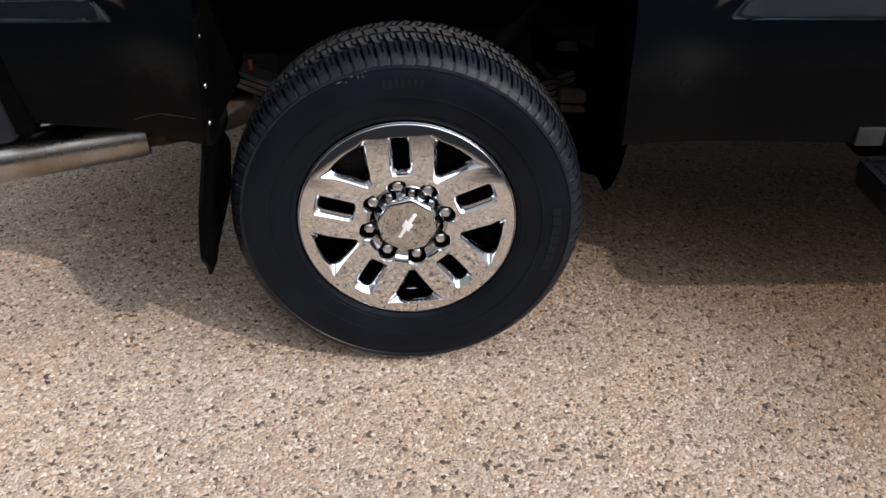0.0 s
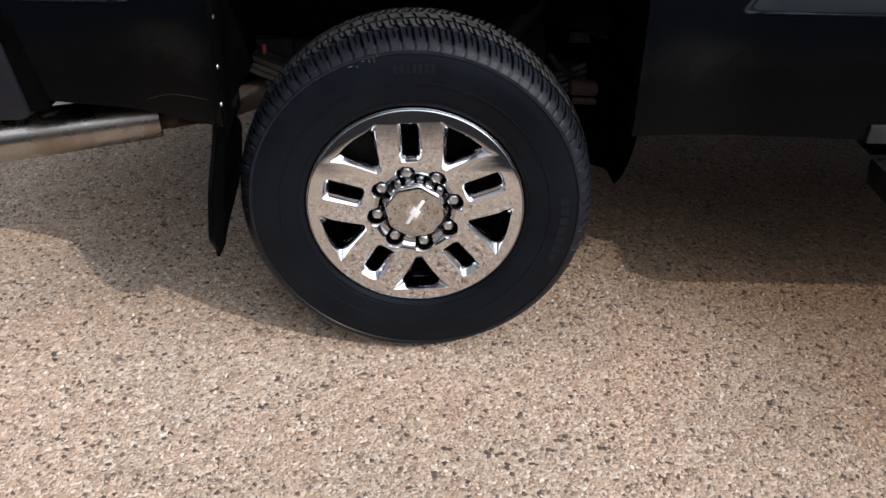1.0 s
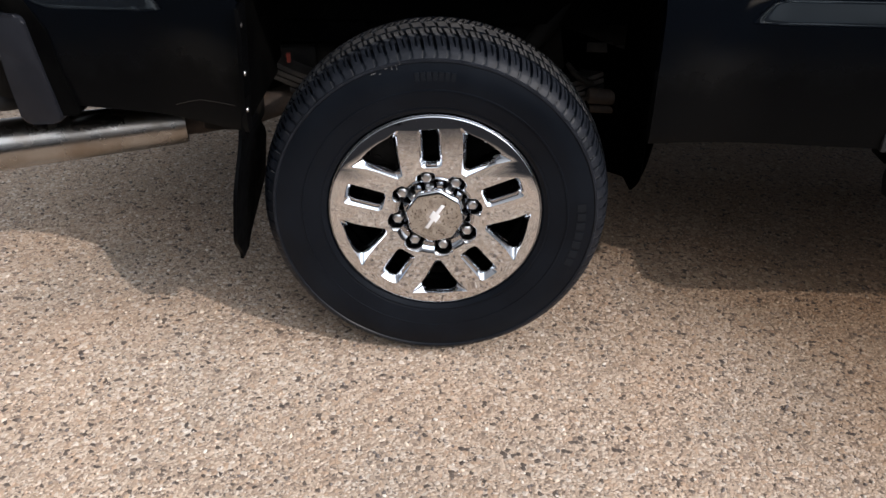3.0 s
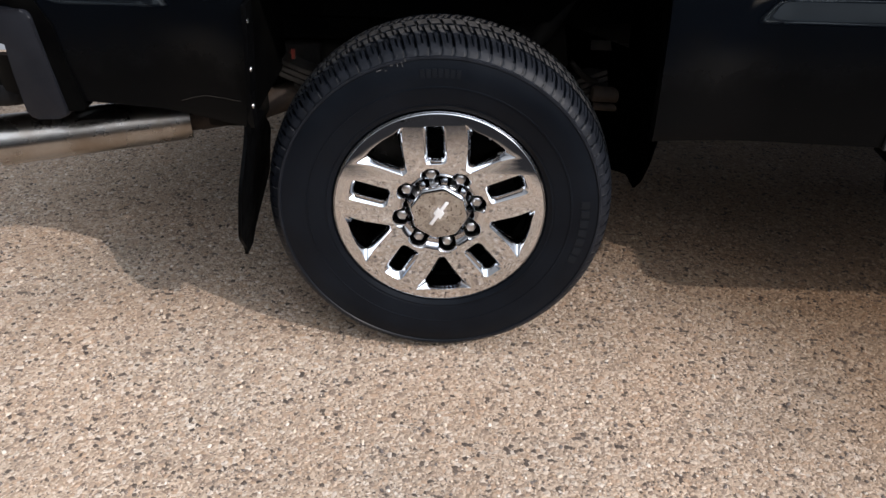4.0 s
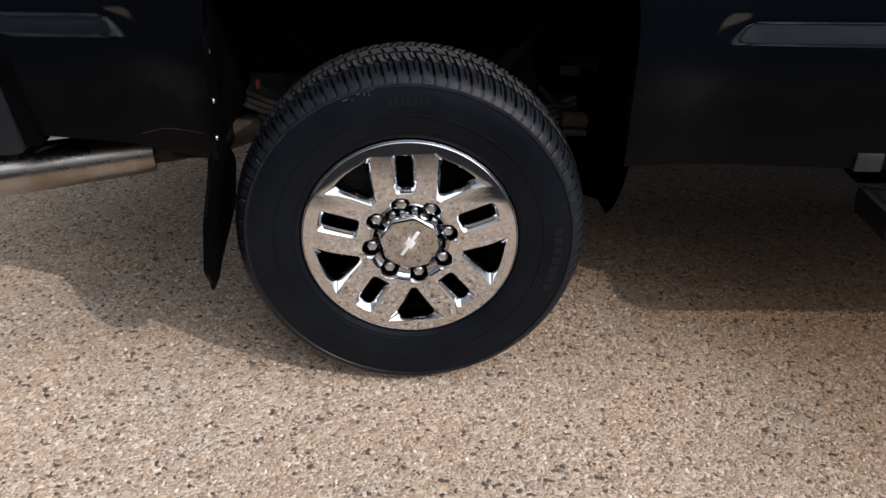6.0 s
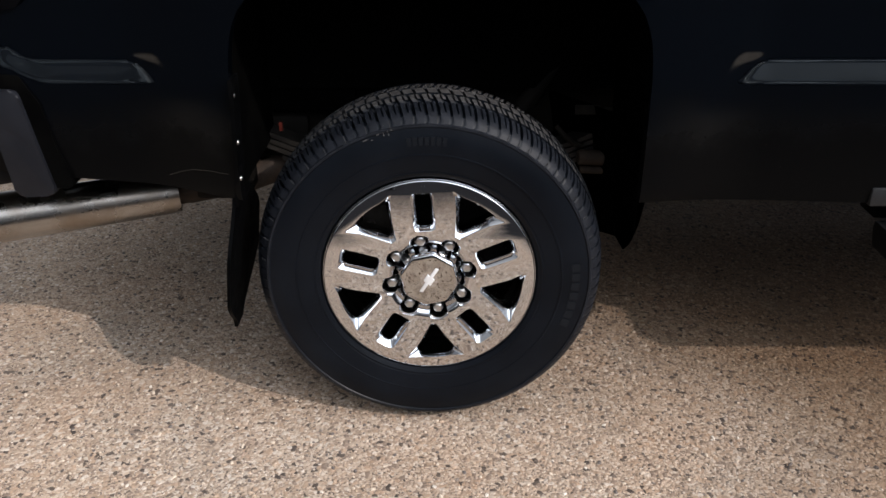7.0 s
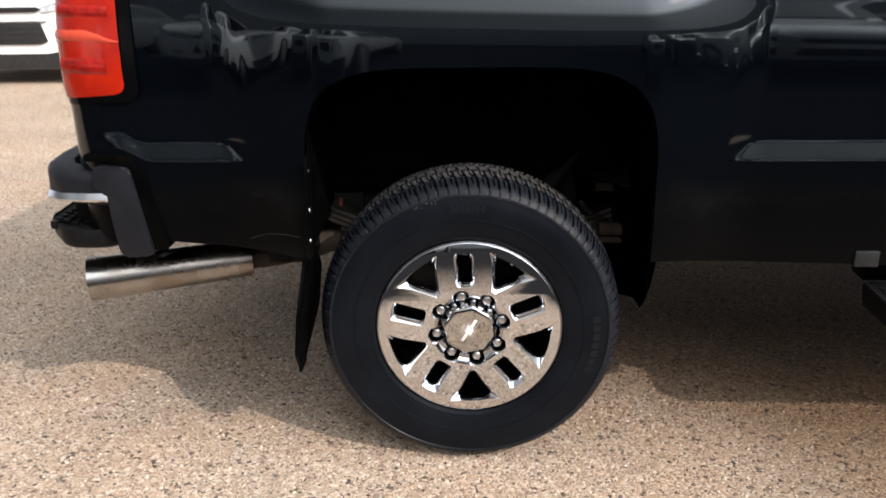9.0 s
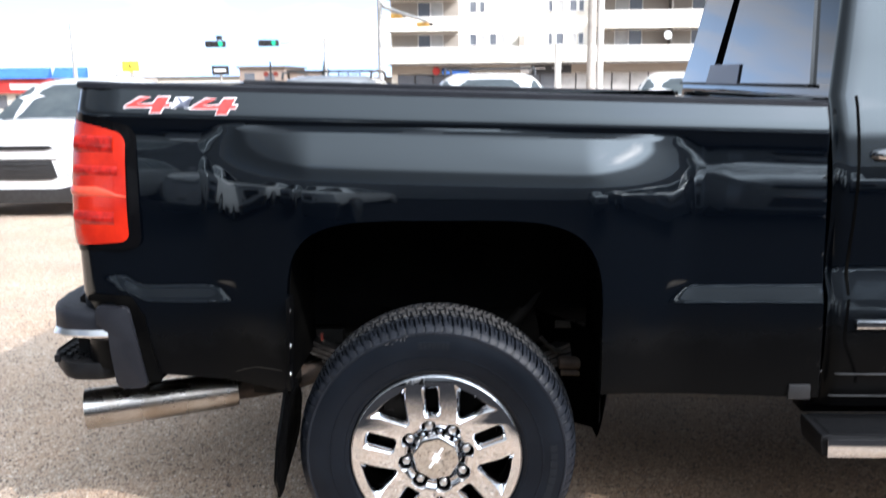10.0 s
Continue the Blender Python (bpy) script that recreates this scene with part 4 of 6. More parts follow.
# ---- wheel ----
def tyre_mesh():
    """Light-truck tyre about the y axis; y = 0 is the outer bulge. Ribbed tread with cut shoulder blocks."""
    pitches = 92
    fr = [0.0, 0.05, 0.21, 0.26, 0.36, 0.50, 0.60, 0.66, 0.82]
    W = 0.27
    # (radius, y, kind): kind names the zone for the cross cuts
    half = [(0.232, 0.060, ""), (0.2425, 0.040, ""), (0.2448, 0.0235, ""), (0.249, 0.0145, ""), (0.258, 0.0098, ""), (0.2585, 0.0085, ""), (0.264, 0.0085, ""), (0.2645, 0.0075, ""), (0.285, 0.0035, ""), (0.300, 0.002, ""), (0.3005, 0.0005, ""), (0.304, 0.0005, ""), (0.3045, 0.0015, ""), (0.320, 0.000, ""), (0.335, 0.000, ""), (0.350, 0.002, ""),
            (0.362, 0.005, ""), (0.364, 0.003, ""), (0.369, 0.0035, ""), (0.370, 0.0075, ""), (0.3735, 0.010, "s"), (0.379, 0.014, "s"), (0.3845, 0.020, "s"), (0.3895, 0.028, "s"), (0.3935, 0.037, "s"), (0.3965, 0.048, "s"), (0.3990, 0.060, "s"), (0.4000, 0.068, "s"),
            (0.3925, 0.0695, "g"), (0.3925, 0.0765, "g"), (0.4022, 0.078, "r"), (0.4031, 0.090, "r"), (0.4037, 0.099, "r"), (0.4041, 0.108, "r"), (0.3960, 0.1092, "g"), (0.3960, 0.1158, "g"), (0.4047, 0.117, "c"), (0.4050, 0.126, "c"), (0.4050, 0.135, "c")]
    prof = half + [(r, W - y, k) for r, y, k in half[-2::-1]]
    cuts = {"s": 0.009, "r": 0.007, "c": 0.006}
    verts, faces = [], []
    nv = len(prof)
    n = pitches * len(fr)
    for p in range(pitches):
        for q, f in enumerate(fr):
            for i, (r, y, k) in enumerate(prof):
                shift = 0.0
                if k == "s":
                    shift = 0.25 * (min(y, W - y) - 0.03) / 0.04
                elif k == "r":
                    shift = 0.45 + 0.12 * (min(y, W - y) - 0.093) / 0.015
                elif k == "c":
                    shift = 0.1 + 0.15 * (y - 0.135) / 0.02
                a = (p + f + shift) * math.tau / pitches
                cut = 0.0
                if k in cuts and q in (1, 2):
                    deep = 1.0
                    if k == "s":
                        deep = smoothstep(0.384, 0.396, r) * 0.92 + 0.08
                    cut = cuts[k] * deep
                rr = r - cut
                if k in ("s", "r") and q in (6,):
                    rr -= 0.005 * (smoothstep(0.389, 0.396, r))
                zig = 0.0022 * (1 - abs(2 * f - 1) * 2) if k and 0.060 < y < W - 0.060 and k != "c" or (k == "c" and abs(y - 0.135) > 0.012) else 0.0
                verts.append((rr * math.cos(a), y + zig + (cut * 0.5 if k == "s" and y < 0.03 else 0), rr * math.sin(a)))
    for i in range(n):
        for j in range(nv - 1):
            a, c = i * nv + j, ((i + 1) % n) * nv + j
            faces.append((a, c, c + 1, a + 1))
    me = bpy.data.meshes.new("tyre")
    me.from_pydata(verts, [], faces)
    bm = bmesh.new()
    bm.from_mesh(me)
    bpy.data.meshes.remove(me)
    bm.faces.index_update()
    bm.normal_update()
    for f in bm.faces:
        c = f.calc_center_median()
        r = math.hypot(c.x, c.z)
        out = abs(f.normal.x * c.x + f.normal.z * c.z) / r
        # only outward-facing tops get the lit tone; groove walls stay black
        if r > 0.3985 and 0.066 < c.y < W - 0.066 and out > 0.9:
            f.material_index = 1
        elif (r > 0.3715 and 0.008 < c.y < 0.069 and abs(f.normal.dot(Vector((-c.z, 0, c.x)) / r)) < 0.35 and f.index // (len(prof) - 1) % len(fr) != 1) or (0.3635 < r < 0.3695 and c.y < 0.01):
            f.material_index = 2
    return bm


HUB = Vector((0.0, 0.0, 0.403))


def spun(pts, deg):
    r = Matrix.Rotation(radians(deg), 2)
    return [r @ Vector(p) for p in pts]


def plate(name, outlines, thick, bevel, res=3):
    """A flat bevelled plate with holes, from closed 2D outlines; lies in x, z with its front towards -y."""
    cu = bpy.data.curves.new(name, "CURVE")
    cu.dimensions, cu.fill_mode = "2D", "BOTH"
    cu.extrude, cu.bevel_depth, cu.bevel_resolution, cu.offset = thick, bevel, res, -bevel
    for o in outlines:
        s = cu.splines.new("POLY")
        s.points.add(len(o) - 1)
        for pt, p in zip(s.points, o):
            pt.co = (p[0], p[1], 0, 1)
        s.use_cyclic_u = True
    ob = new(name, cu)
    dg = bpy.context.evaluated_depsgraph_get()
    me = bpy.data.meshes.new_from_object(ob.evaluated_get(dg))
    bpy.data.objects.remove(ob)
    bpy.data.curves.remove(cu)
    bm = bmesh.new()
    bm.from_mesh(me)
    bpy.data.meshes.remove(me)
    bmesh.ops.remove_doubles(bm, verts=bm.verts[:], dist=0.00005)
    for v in bm.verts:
        x, y, z = v.co
        v.co = (x, -z, y)
    return bm


SPIN = 4.0


def swell(loop, d):
    """A closed loop of 2D points moved outwards from its middle by d along its normals."""
    n = len(loop)
    c = sum(loop, Vector((0, 0))) / n
    out = []
    for i in range(n):
        e = (loop[(i + 1) % n] - loop[i - 1])
        m = Vector((e.y, -e.x))
        m = m.normalized() if m.length > 1e-9 else (loop[i] - c).normalized()
        if m.dot(loop[i] - c) < 0:
            m = -m
        out.append(loop[i] + m * d)
    return out


def ring(r, n):
    return [Vector((r * math.cos(k * math.tau / n), r * math.sin(k * math.tau / n))) for k in range(n)]


def polar(r, deg):
    return (r * math.cos(radians(deg)), r * math.sin(radians(deg)))


def mixed(a, c, t):
    return [p.lerp(q, t) for p, q in zip(a, c)]


# each opening: its inner loop and the wider loop where its facet meets the face
openings = []
for k in range(5):
    a = 90 + 72 * k + SPIN
    slot = rounded([(0.1275, -0.0145), (0.1985, -0.0142), (0.1985, 0.0142), (0.1275, 0.0145)], 0.0090, 6)
    wide = rounded([(0.1185, -0.0245), (0.2115, -0.0265), (0.2115, 0.0265), (0.1185, 0.0245)], 0.0125, 6)
    openings.append((spun(slot, a), spun(wide, a)))
    # the three-cornered opening between two pairs of spokes, its facets running out into points
    arc = [polar(0.2095, d) for d in (-8, -4, 0, 4, 8)]
    side = [(0.1345, 0.0045), (0.1690, 0.0242), (0.1895, 0.0361), polar(0.2080, 12.2)]
    tri = [(x, -y) for x, y in side] + arc + side[::-1]
    arc = [polar(0.2150, d) for d in (-11, -5, 0, 5, 11)]
    side = [(0.1205, 0.0065), (0.1640, 0.0318), (0.1835, 0.0448), polar(0.2240, 18.6)]
    far_tri = [(x, -y) for x, y in side] + arc + side[::-1]
    openings.append((spun(rounded(tri, 0.0055, 4), a + 36), spun(rounded(far_tri, 0.0030, 4), a + 36)))
FACE = 0.010
bm = bmesh.new()
LUGS = [103 + 45 * k for k in range(8)]


def scallop(base, half, n=240):
    """A circle that bulges out round each lug pocket."""
    out = []
    for k in range(n):
        a = k * 360 / n
        d = radians(min(abs((a - g + 180) % 360 - 180) for g in LUGS))
        t = half ** 2 - (0.0885 * math.sin(d)) ** 2
        out.append(Vector(polar(max(base, 0.0885 * math.cos(d) + math.sqrt(t)) if t > 0 else base, a)))
    return out


outer, inside = ring(0.2382, 144), scallop(0.1080, 0.0227)
foot = scallop(0.0790, 0.0192)
edge_loops = [outer, inside] + [w for h, w in openings]
flat = [p for l in edge_loops for p in l]
for tri in geometry.tessellate_polygon([[Vector((p.x, p.y, 0)) for p in l] for l in edge_loops]):
    bm.faces.new([bm.verts.new((flat[i].x, FACE, flat[i].y)) for i in tri])


def skirt(steps):
    """Walls through loops of 2D points at given depths."""
    rows = [[(p.x, y, p.y) for p in loop] for loop, y in steps]
    grid_mesh(bm, rows, close_v=True)


for h, w in openings:
    skirt([(w, FACE), (mixed(w, h, 0.04), FACE), (mixed(w, h, 0.12), FACE + 0.0010), (mixed(w, h, 0.92), FACE + 0.0128), (h, FACE + 0.0160), (swell(h, -0.0010), FACE + 0.028), (swell(h, -0.0020), FACE + 0.048)])
skirt([(outer, FACE), (ring(0.2394, 144), FACE + 0.0004), (ring(0.2404, 144), FACE + 0.0013), (ring(0.2411, 144), FACE + 0.0028), (ring(0.2416, 144), FACE + 0.0060), (ring(0.2418, 144), FACE + 0.013), (ring(0.2422, 144), FACE + 0.022)])
# between the pockets the spokes roll down to the cap
skirt([(mixed(inside, foot, t), FACE + 0.030 * (1 - math.sqrt(1 - max(0.0, t - 0.04) ** 2 / 0.9216))) for t in (0, 0.04, 0.12, 0.22, 0.34, 0.46, 0.58, 0.70, 0.81, 0.90, 0.96, 1)])
bmesh.ops.remove_doubles(bm, verts=bm.verts[:], dist=0.00003)
rim = bm
bm = bmesh.new()
revolve(bm, [(0.2395, 0.028), (0.2420, 0.0165), (0.2436, 0.0155), (0.2444, 0.019), (0.2430, 0.034), (0.232, 0.050), (0.215, 0.08), (0.20, 0.12), (0.198, 0.20), (0.215, 0.23), (0.240, 0.245)], 96)
wheel = part("wheel", bm, CHROME, truck, "chrome wheel with black all-terrain tyre", 50)
wheel.matrix_world = Matrix.Translation(HUB)
tyre = part("tyre", tyre_mesh(), RUBBER, wheel, "black rubber tyre with deep ribbed tread", 30)
tyre.data.materials.append(PALE_TREAD)
tyre.data.materials.append(SHOULDER)
for v in tyre.data.vertices:
    if v.co.z < -HUB.z:
        v.co.y += (0.03 if v.co.y > 0.135 else -0.03) * ((-HUB.z - v.co.z) / 0.011) * 0.3
        v.co.z = -HUB.z


def arc_patch(r0, r1, a0, a1, y, n=6, thick=0.0012):
    """A thin raised patch on the sidewall."""
    bm = bmesh.new()
    rows = []
    for k in range(n + 1):
        a = radians(a0 + (a1 - a0) * k / n)
        rows.append([(r * math.cos(a), yy, r * math.sin(a)) for r, yy in ((r0, y), (r1, y), (r1, y + thick + 0.004), (r0, y + thick + 0.004))])
    vs = grid_mesh(bm, rows, close_v=True)
    bm.faces.new(vs[0]), bm.faces.new(vs[-1])
    return bm


for a0, step, n, w in ((83, 2.2, 7, 1.5), (-21, 4.2, 7, 3.2)):
    for k in range(n):
        bm = arc_patch(0.324, 0.343, a0 + step * k, a0 + step * k + w, -0.0012, 3)
        part("raised_bar", bm, LETTER_RUBBER, tyre, "", 0)
for r0, a0, a1, w in ((0.358, 110.5, 112.4, 0.0018), (0.3535, 108.8, 109.6, 0.0022), (0.361, 106.4, 107.3, 0.002), (0.356, 104.8, 105.1, 0.008), (0.354, 103.2, 103.5, 0.011), (0.364, 101.9, 102.2, 0.006)):
    part("chalk_mark", arc_patch(r0, r0 + w, a0, a1, 0.0022, 3), SCUFF, tyre, "pale chalk mark", 0)
for k in range(46):
    a = (k * 2 + 0.13) * 360 / 92 + 0.12 * (k % 3)
    ca, sa = math.cos(radians(a)), math.sin(radians(a))
    bm = bmesh.new()
    tube(bm, [(r * ca, y, r * sa) for r, y in ((0.3695, 0.0065), (0.3735, 0.0097), (0.379, 0.0137), (0.3825, 0.0175))], 0.0006, 5)
    part("mould_line", bm, PALE_TREAD, tyre)
# paler strip painting the light reflected off the lower bulge
part("sheen_arc", arc_patch(0.366, 0.3675, 261, 280, 0.0015, 14), LETTER_RUBBER, tyre, "pale arc painted as sheen on the lower tyre bulge", 0)
part("rim_face", rim, CHROME, wheel, "polished chrome five-pair spoke rim face", 28)
# conical hub well round the cap
bm = bmesh.new()
revolve(bm, [(0.0800, FACE + 0.030), (0.0770, FACE + 0.036), (0.070, FACE + 0.041), (0.060, FACE + 0.043)], 64)
part("hub_well", bm, CHROME, wheel)


def octagon(r, n=4):
    c = r / math.cos(math.pi / 8)
    return rounded([(c * math.cos((k + 0.5) * math.pi / 4 + radians(SPIN + 9)), c * math.sin((k + 0.5) * math.pi / 4 + radians(SPIN + 9))) for k in range(8)], r * 0.28, n)


# the cap: an eight-sided cut cone with a slightly dished face
bm = bmesh.new()
steps = [(0.004, 0.0016), (0.02, 0.0015), (0.035, 0.0010), (0.048, 0.0004), (0.0575, 0.0), (0.0605, 0.0008), (0.0625, 0.0030), (0.0665, 0.014), (0.0720, 0.028), (0.0765, 0.043)]
vs = grid_mesh(bm, [[(p.x, FACE - 0.009 + y, p.y) for p in octagon(r)] for r, y in steps], close_v=True)
bm.faces.new(vs[0])
for f in bm.faces:
    f.material_index = 1 if f.calc_center_median().y > FACE - 0.0075 else 0
cap = part("hub_cap", bm, DIRTY_CHROME, wheel, "chrome hub cap with dirt specks", 25)
cap.data.materials.append(CHROME)
# plain emblem
em = [(-0.0335, -0.0037), (-0.0090, -0.0037), (-0.0110, -0.0100), (0.0072, -0.0100), (0.0092, -0.0037), (0.0355, -0.0037), (0.0335, 0.0037), (0.0090, 0.0037), (0.0110, 0.0100), (-0.0072, 0.0100), (-0.0092, 0.0037), (-0.0355, 0.0037)]
bm = plate("emblem", [spun(em, 58)], 0.0015, 0.0005, 1)
bmesh.ops.translate(bm, vec=(0, FACE - 0.0085, 0), verts=bm.verts[:])
part("emblem", bm, SATIN_SILVER, cap, "plain bright metal emblem", 30)


def capsule(r0, r1, half, n=10):
    """A slot outline pointing outwards along x, open towards the middle of the wheel."""
    pts = [Vector((r1 + half * math.cos(a), half * math.sin(a))) for a in np.linspace(-math.pi / 2, math.pi / 2, n)]
    return pts + [Vector((r0, half)), Vector((r0, -half))]


for a in LUGS:
    c = Vector((0.0885 * math.cos(radians(a)), 0, 0.0885 * math.sin(radians(a))))
    bm = bmesh.new()
    revolve(bm, [(0.0, FACE + 0.0105), (0.0075, FACE + 0.011), (0.0088, FACE + 0.0135)], 18, c)
    revolve(bm, [(0.0088, FACE + 0.0135), (0.0118, FACE + 0.0155), (0.0125, FACE + 0.026), (0.0135, FACE + 0.040)], 6, c)
    part("lug_nut", bm, STEEL, wheel, "steel lug nut")
    bm = bmesh.new()
    loops = [(capsule(0.066, 0.0885, 0.0191), FACE + 0.017), (capsule(0.066, 0.0885, 0.0188), FACE + 0.030), (capsule(0.066, 0.0885, 0.0180), FACE + 0.0355)]
    vs = grid_mesh(bm, [[(p.x, y, p.y) for p in spun(l, a)] for l, y in loops], close_v=True)
    bm.faces.new(vs[-1])
    part("lug_pocket", bm, BLACK_GLOSS, wheel, "dark lug pocket")
bm = bmesh.new()
revolve(bm, [(0.0, 0.115), (0.10, 0.115), (0.105, 0.13), (0.175, 0.13), (0.176, 0.155), (0.10, 0.16)], 48)
part("brake_disc", bm, CHASSIS, wheel, "dark brake disc")
bm = boxed(-0.155, -0.075, 0.085, 0.18, 0.075, 0.165, 0.015)
for x, z in ((-0.135, 0.105), (-0.10, 0.145)):
    tube(bm, [(x, 0.078, z), (x, 0.09, z)], 0.010, 8)
part("brake_caliper", bm, DUSTY_STEEL, wheel, "dusty brake caliper")
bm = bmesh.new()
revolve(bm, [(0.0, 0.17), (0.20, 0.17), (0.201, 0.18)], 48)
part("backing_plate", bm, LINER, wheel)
bm = bmesh.new()
tube(bm, [(0.112, 0.065, 0.163), (0.118, 0.040, 0.176)], 0.0045, 10)
part("valve_stem", bm, WHITE_DECAL, wheel, "pale valve cap")
copy_thing(wheel, Matrix.Translation(HUB + Vector((3.9, 0, 0))))
for x in (0, 3.9):
    copy_thing(wheel, Matrix.Translation(HUB + Vector((x, 2 * MID, 0))) @ pose(0, 0, 0, 0, 0, 180))


# ---- 4x4 lettering on the box ----
def decal(outline, name, mat, parent, lift):
    """A thin vinyl shape laid on the box side; outline in (x, z)."""
    bm = bmesh.new()
    pts = [(x, side_y(x, z) - lift, z) for x, z in outline]
    a = [bm.verts.new(p) for p in pts]
    c = [bm.verts.new((x, y + lift + 0.004, z)) for x, y, z in pts]
    bm.faces.new(a), bm.faces.new(c[::-1])
    for k in range(len(a)):
        bm.faces.new((a[k], a[(k + 1) % len(a)], c[(k + 1) % len(a)], c[k]))
    bmesh.ops.triangulate(bm, faces=bm.faces[:])
    return part(name, bm, mat, parent, smooth=0)


def four(x, z, w, h):
    """The slanted figure 4 as an outline, from its lower left."""
    f = [(0.33, 1.0), (0.57, 1.0), (0.27, 0.57), (0.63, 0.57), (0.74, 1.0), (1.0, 1.0), (0.92, 0.57), (1.04, 0.57), (1.0, 0.36), (0.88, 0.36), (0.82, 0.0), (0.58, 0.0), (0.63, 0.36), (0.0, 0.36), (0.02, 0.46)]
    return [(x + w * a, z + h * b) for a, b in f]


def grown(poly, d):
    """The outline moved outwards by d."""
    out = []
    n = len(poly)
    area = sum(poly[i][0] * poly[(i + 1) % n][1] - poly[(i + 1) % n][0] * poly[i][1] for i in range(n))
    s = 1 if area > 0 else -1
    for i in range(n):
        p, a, c = Vector(poly[i]), Vector(poly[i - 1]), Vector(poly[(i + 1) % n])
        e1, e2 = (p - a).normalized(), (c - p).normalized()
        n1, n2 = Vector((e1.y, -e1.x)) * s, Vector((e2.y, -e2.x)) * s
        m = n1 + n2
        m = m / max(0.5, m.dot(n1)) if m.length > 0.2 else n1
        out.append(tuple(p + m * d))
    return out


base = decal([(-0.846, 1.383), (-0.832, 1.383), (-0.832, 1.3832), (-0.846, 1.3832)], "lettering", WHITE_DECAL, truck, 0.001)
base["label"] = "red and white 4x4 lettering with grey x"
for x in (-0.842, -0.660):
    slope = rail_z(x + 0.06) - 1.4235
    f = four(x, 1.3465 + slope, 0.122, 0.0415)
    decal(grown(f, 0.0024), "white_outline", WHITE_DECAL, base, 0.0010)
    decal(f, "figure_four", RED_DECAL, base, 0.0022)
xx = [(a * 0.82 + 0.2 * b, b) for a, b in ((0.0, 0.0), (0.21, 0.0), (0.48, 0.40), (0.75, 0.0), (0.96, 0.0), (0.58, 0.5), (0.96, 1.0), (0.75, 1.0), (0.48, 0.60), (0.21, 1.0), (0.0, 1.0), (0.38, 0.5))]
xo = [(-0.712 + 0.058 * a, 1.3855 + 0.026 * b) for a, b in xx]
decal(grown(xo, 0.0026), "white_outline", WHITE_DECAL, base, 0.0005)
decal(xo, "letter_x", GREY_DECAL, base, 0.0022)

# ---- parked cars ----
CAR_WHITE = material("white_car_paint", (0.78, 0.79, 0.80), 0.3, 0.0, (0.74, 0.75, 0.76), 6, coat=1.0)
CAR_SILVER = material("silver_car_paint", (0.42, 0.44, 0.46), 0.3, 0.5, (0.38, 0.40, 0.42), 6, coat=1.0)
CAR_GREY = material("dark_grey_car_paint", (0.05, 0.058, 0.068), 0.3, 0.3, (0.04, 0.047, 0.056), 6, coat=1.0)
CAR_GLASS = material("car_glass", (0.10, 0.125, 0.14), 0.04, 0.0, (0.16, 0.19, 0.20), 1.5, spec=0.8)
CAR_BLACK = material("car_black_trim", (0.015, 0.015, 0.016), 0.4, 0.0, (0.025, 0.025, 0.026), 20)
LAMP_CLEAR = material("clear_lamp", (0.55, 0.57, 0.6), 0.1, 0.3, (0.35, 0.37, 0.4), 30, coat=1.0)
SMALL_TYRE = material("car_tyre", (0.015, 0.015, 0.015), 0.7, 0.0, (0.03, 0.03, 0.03), 15)


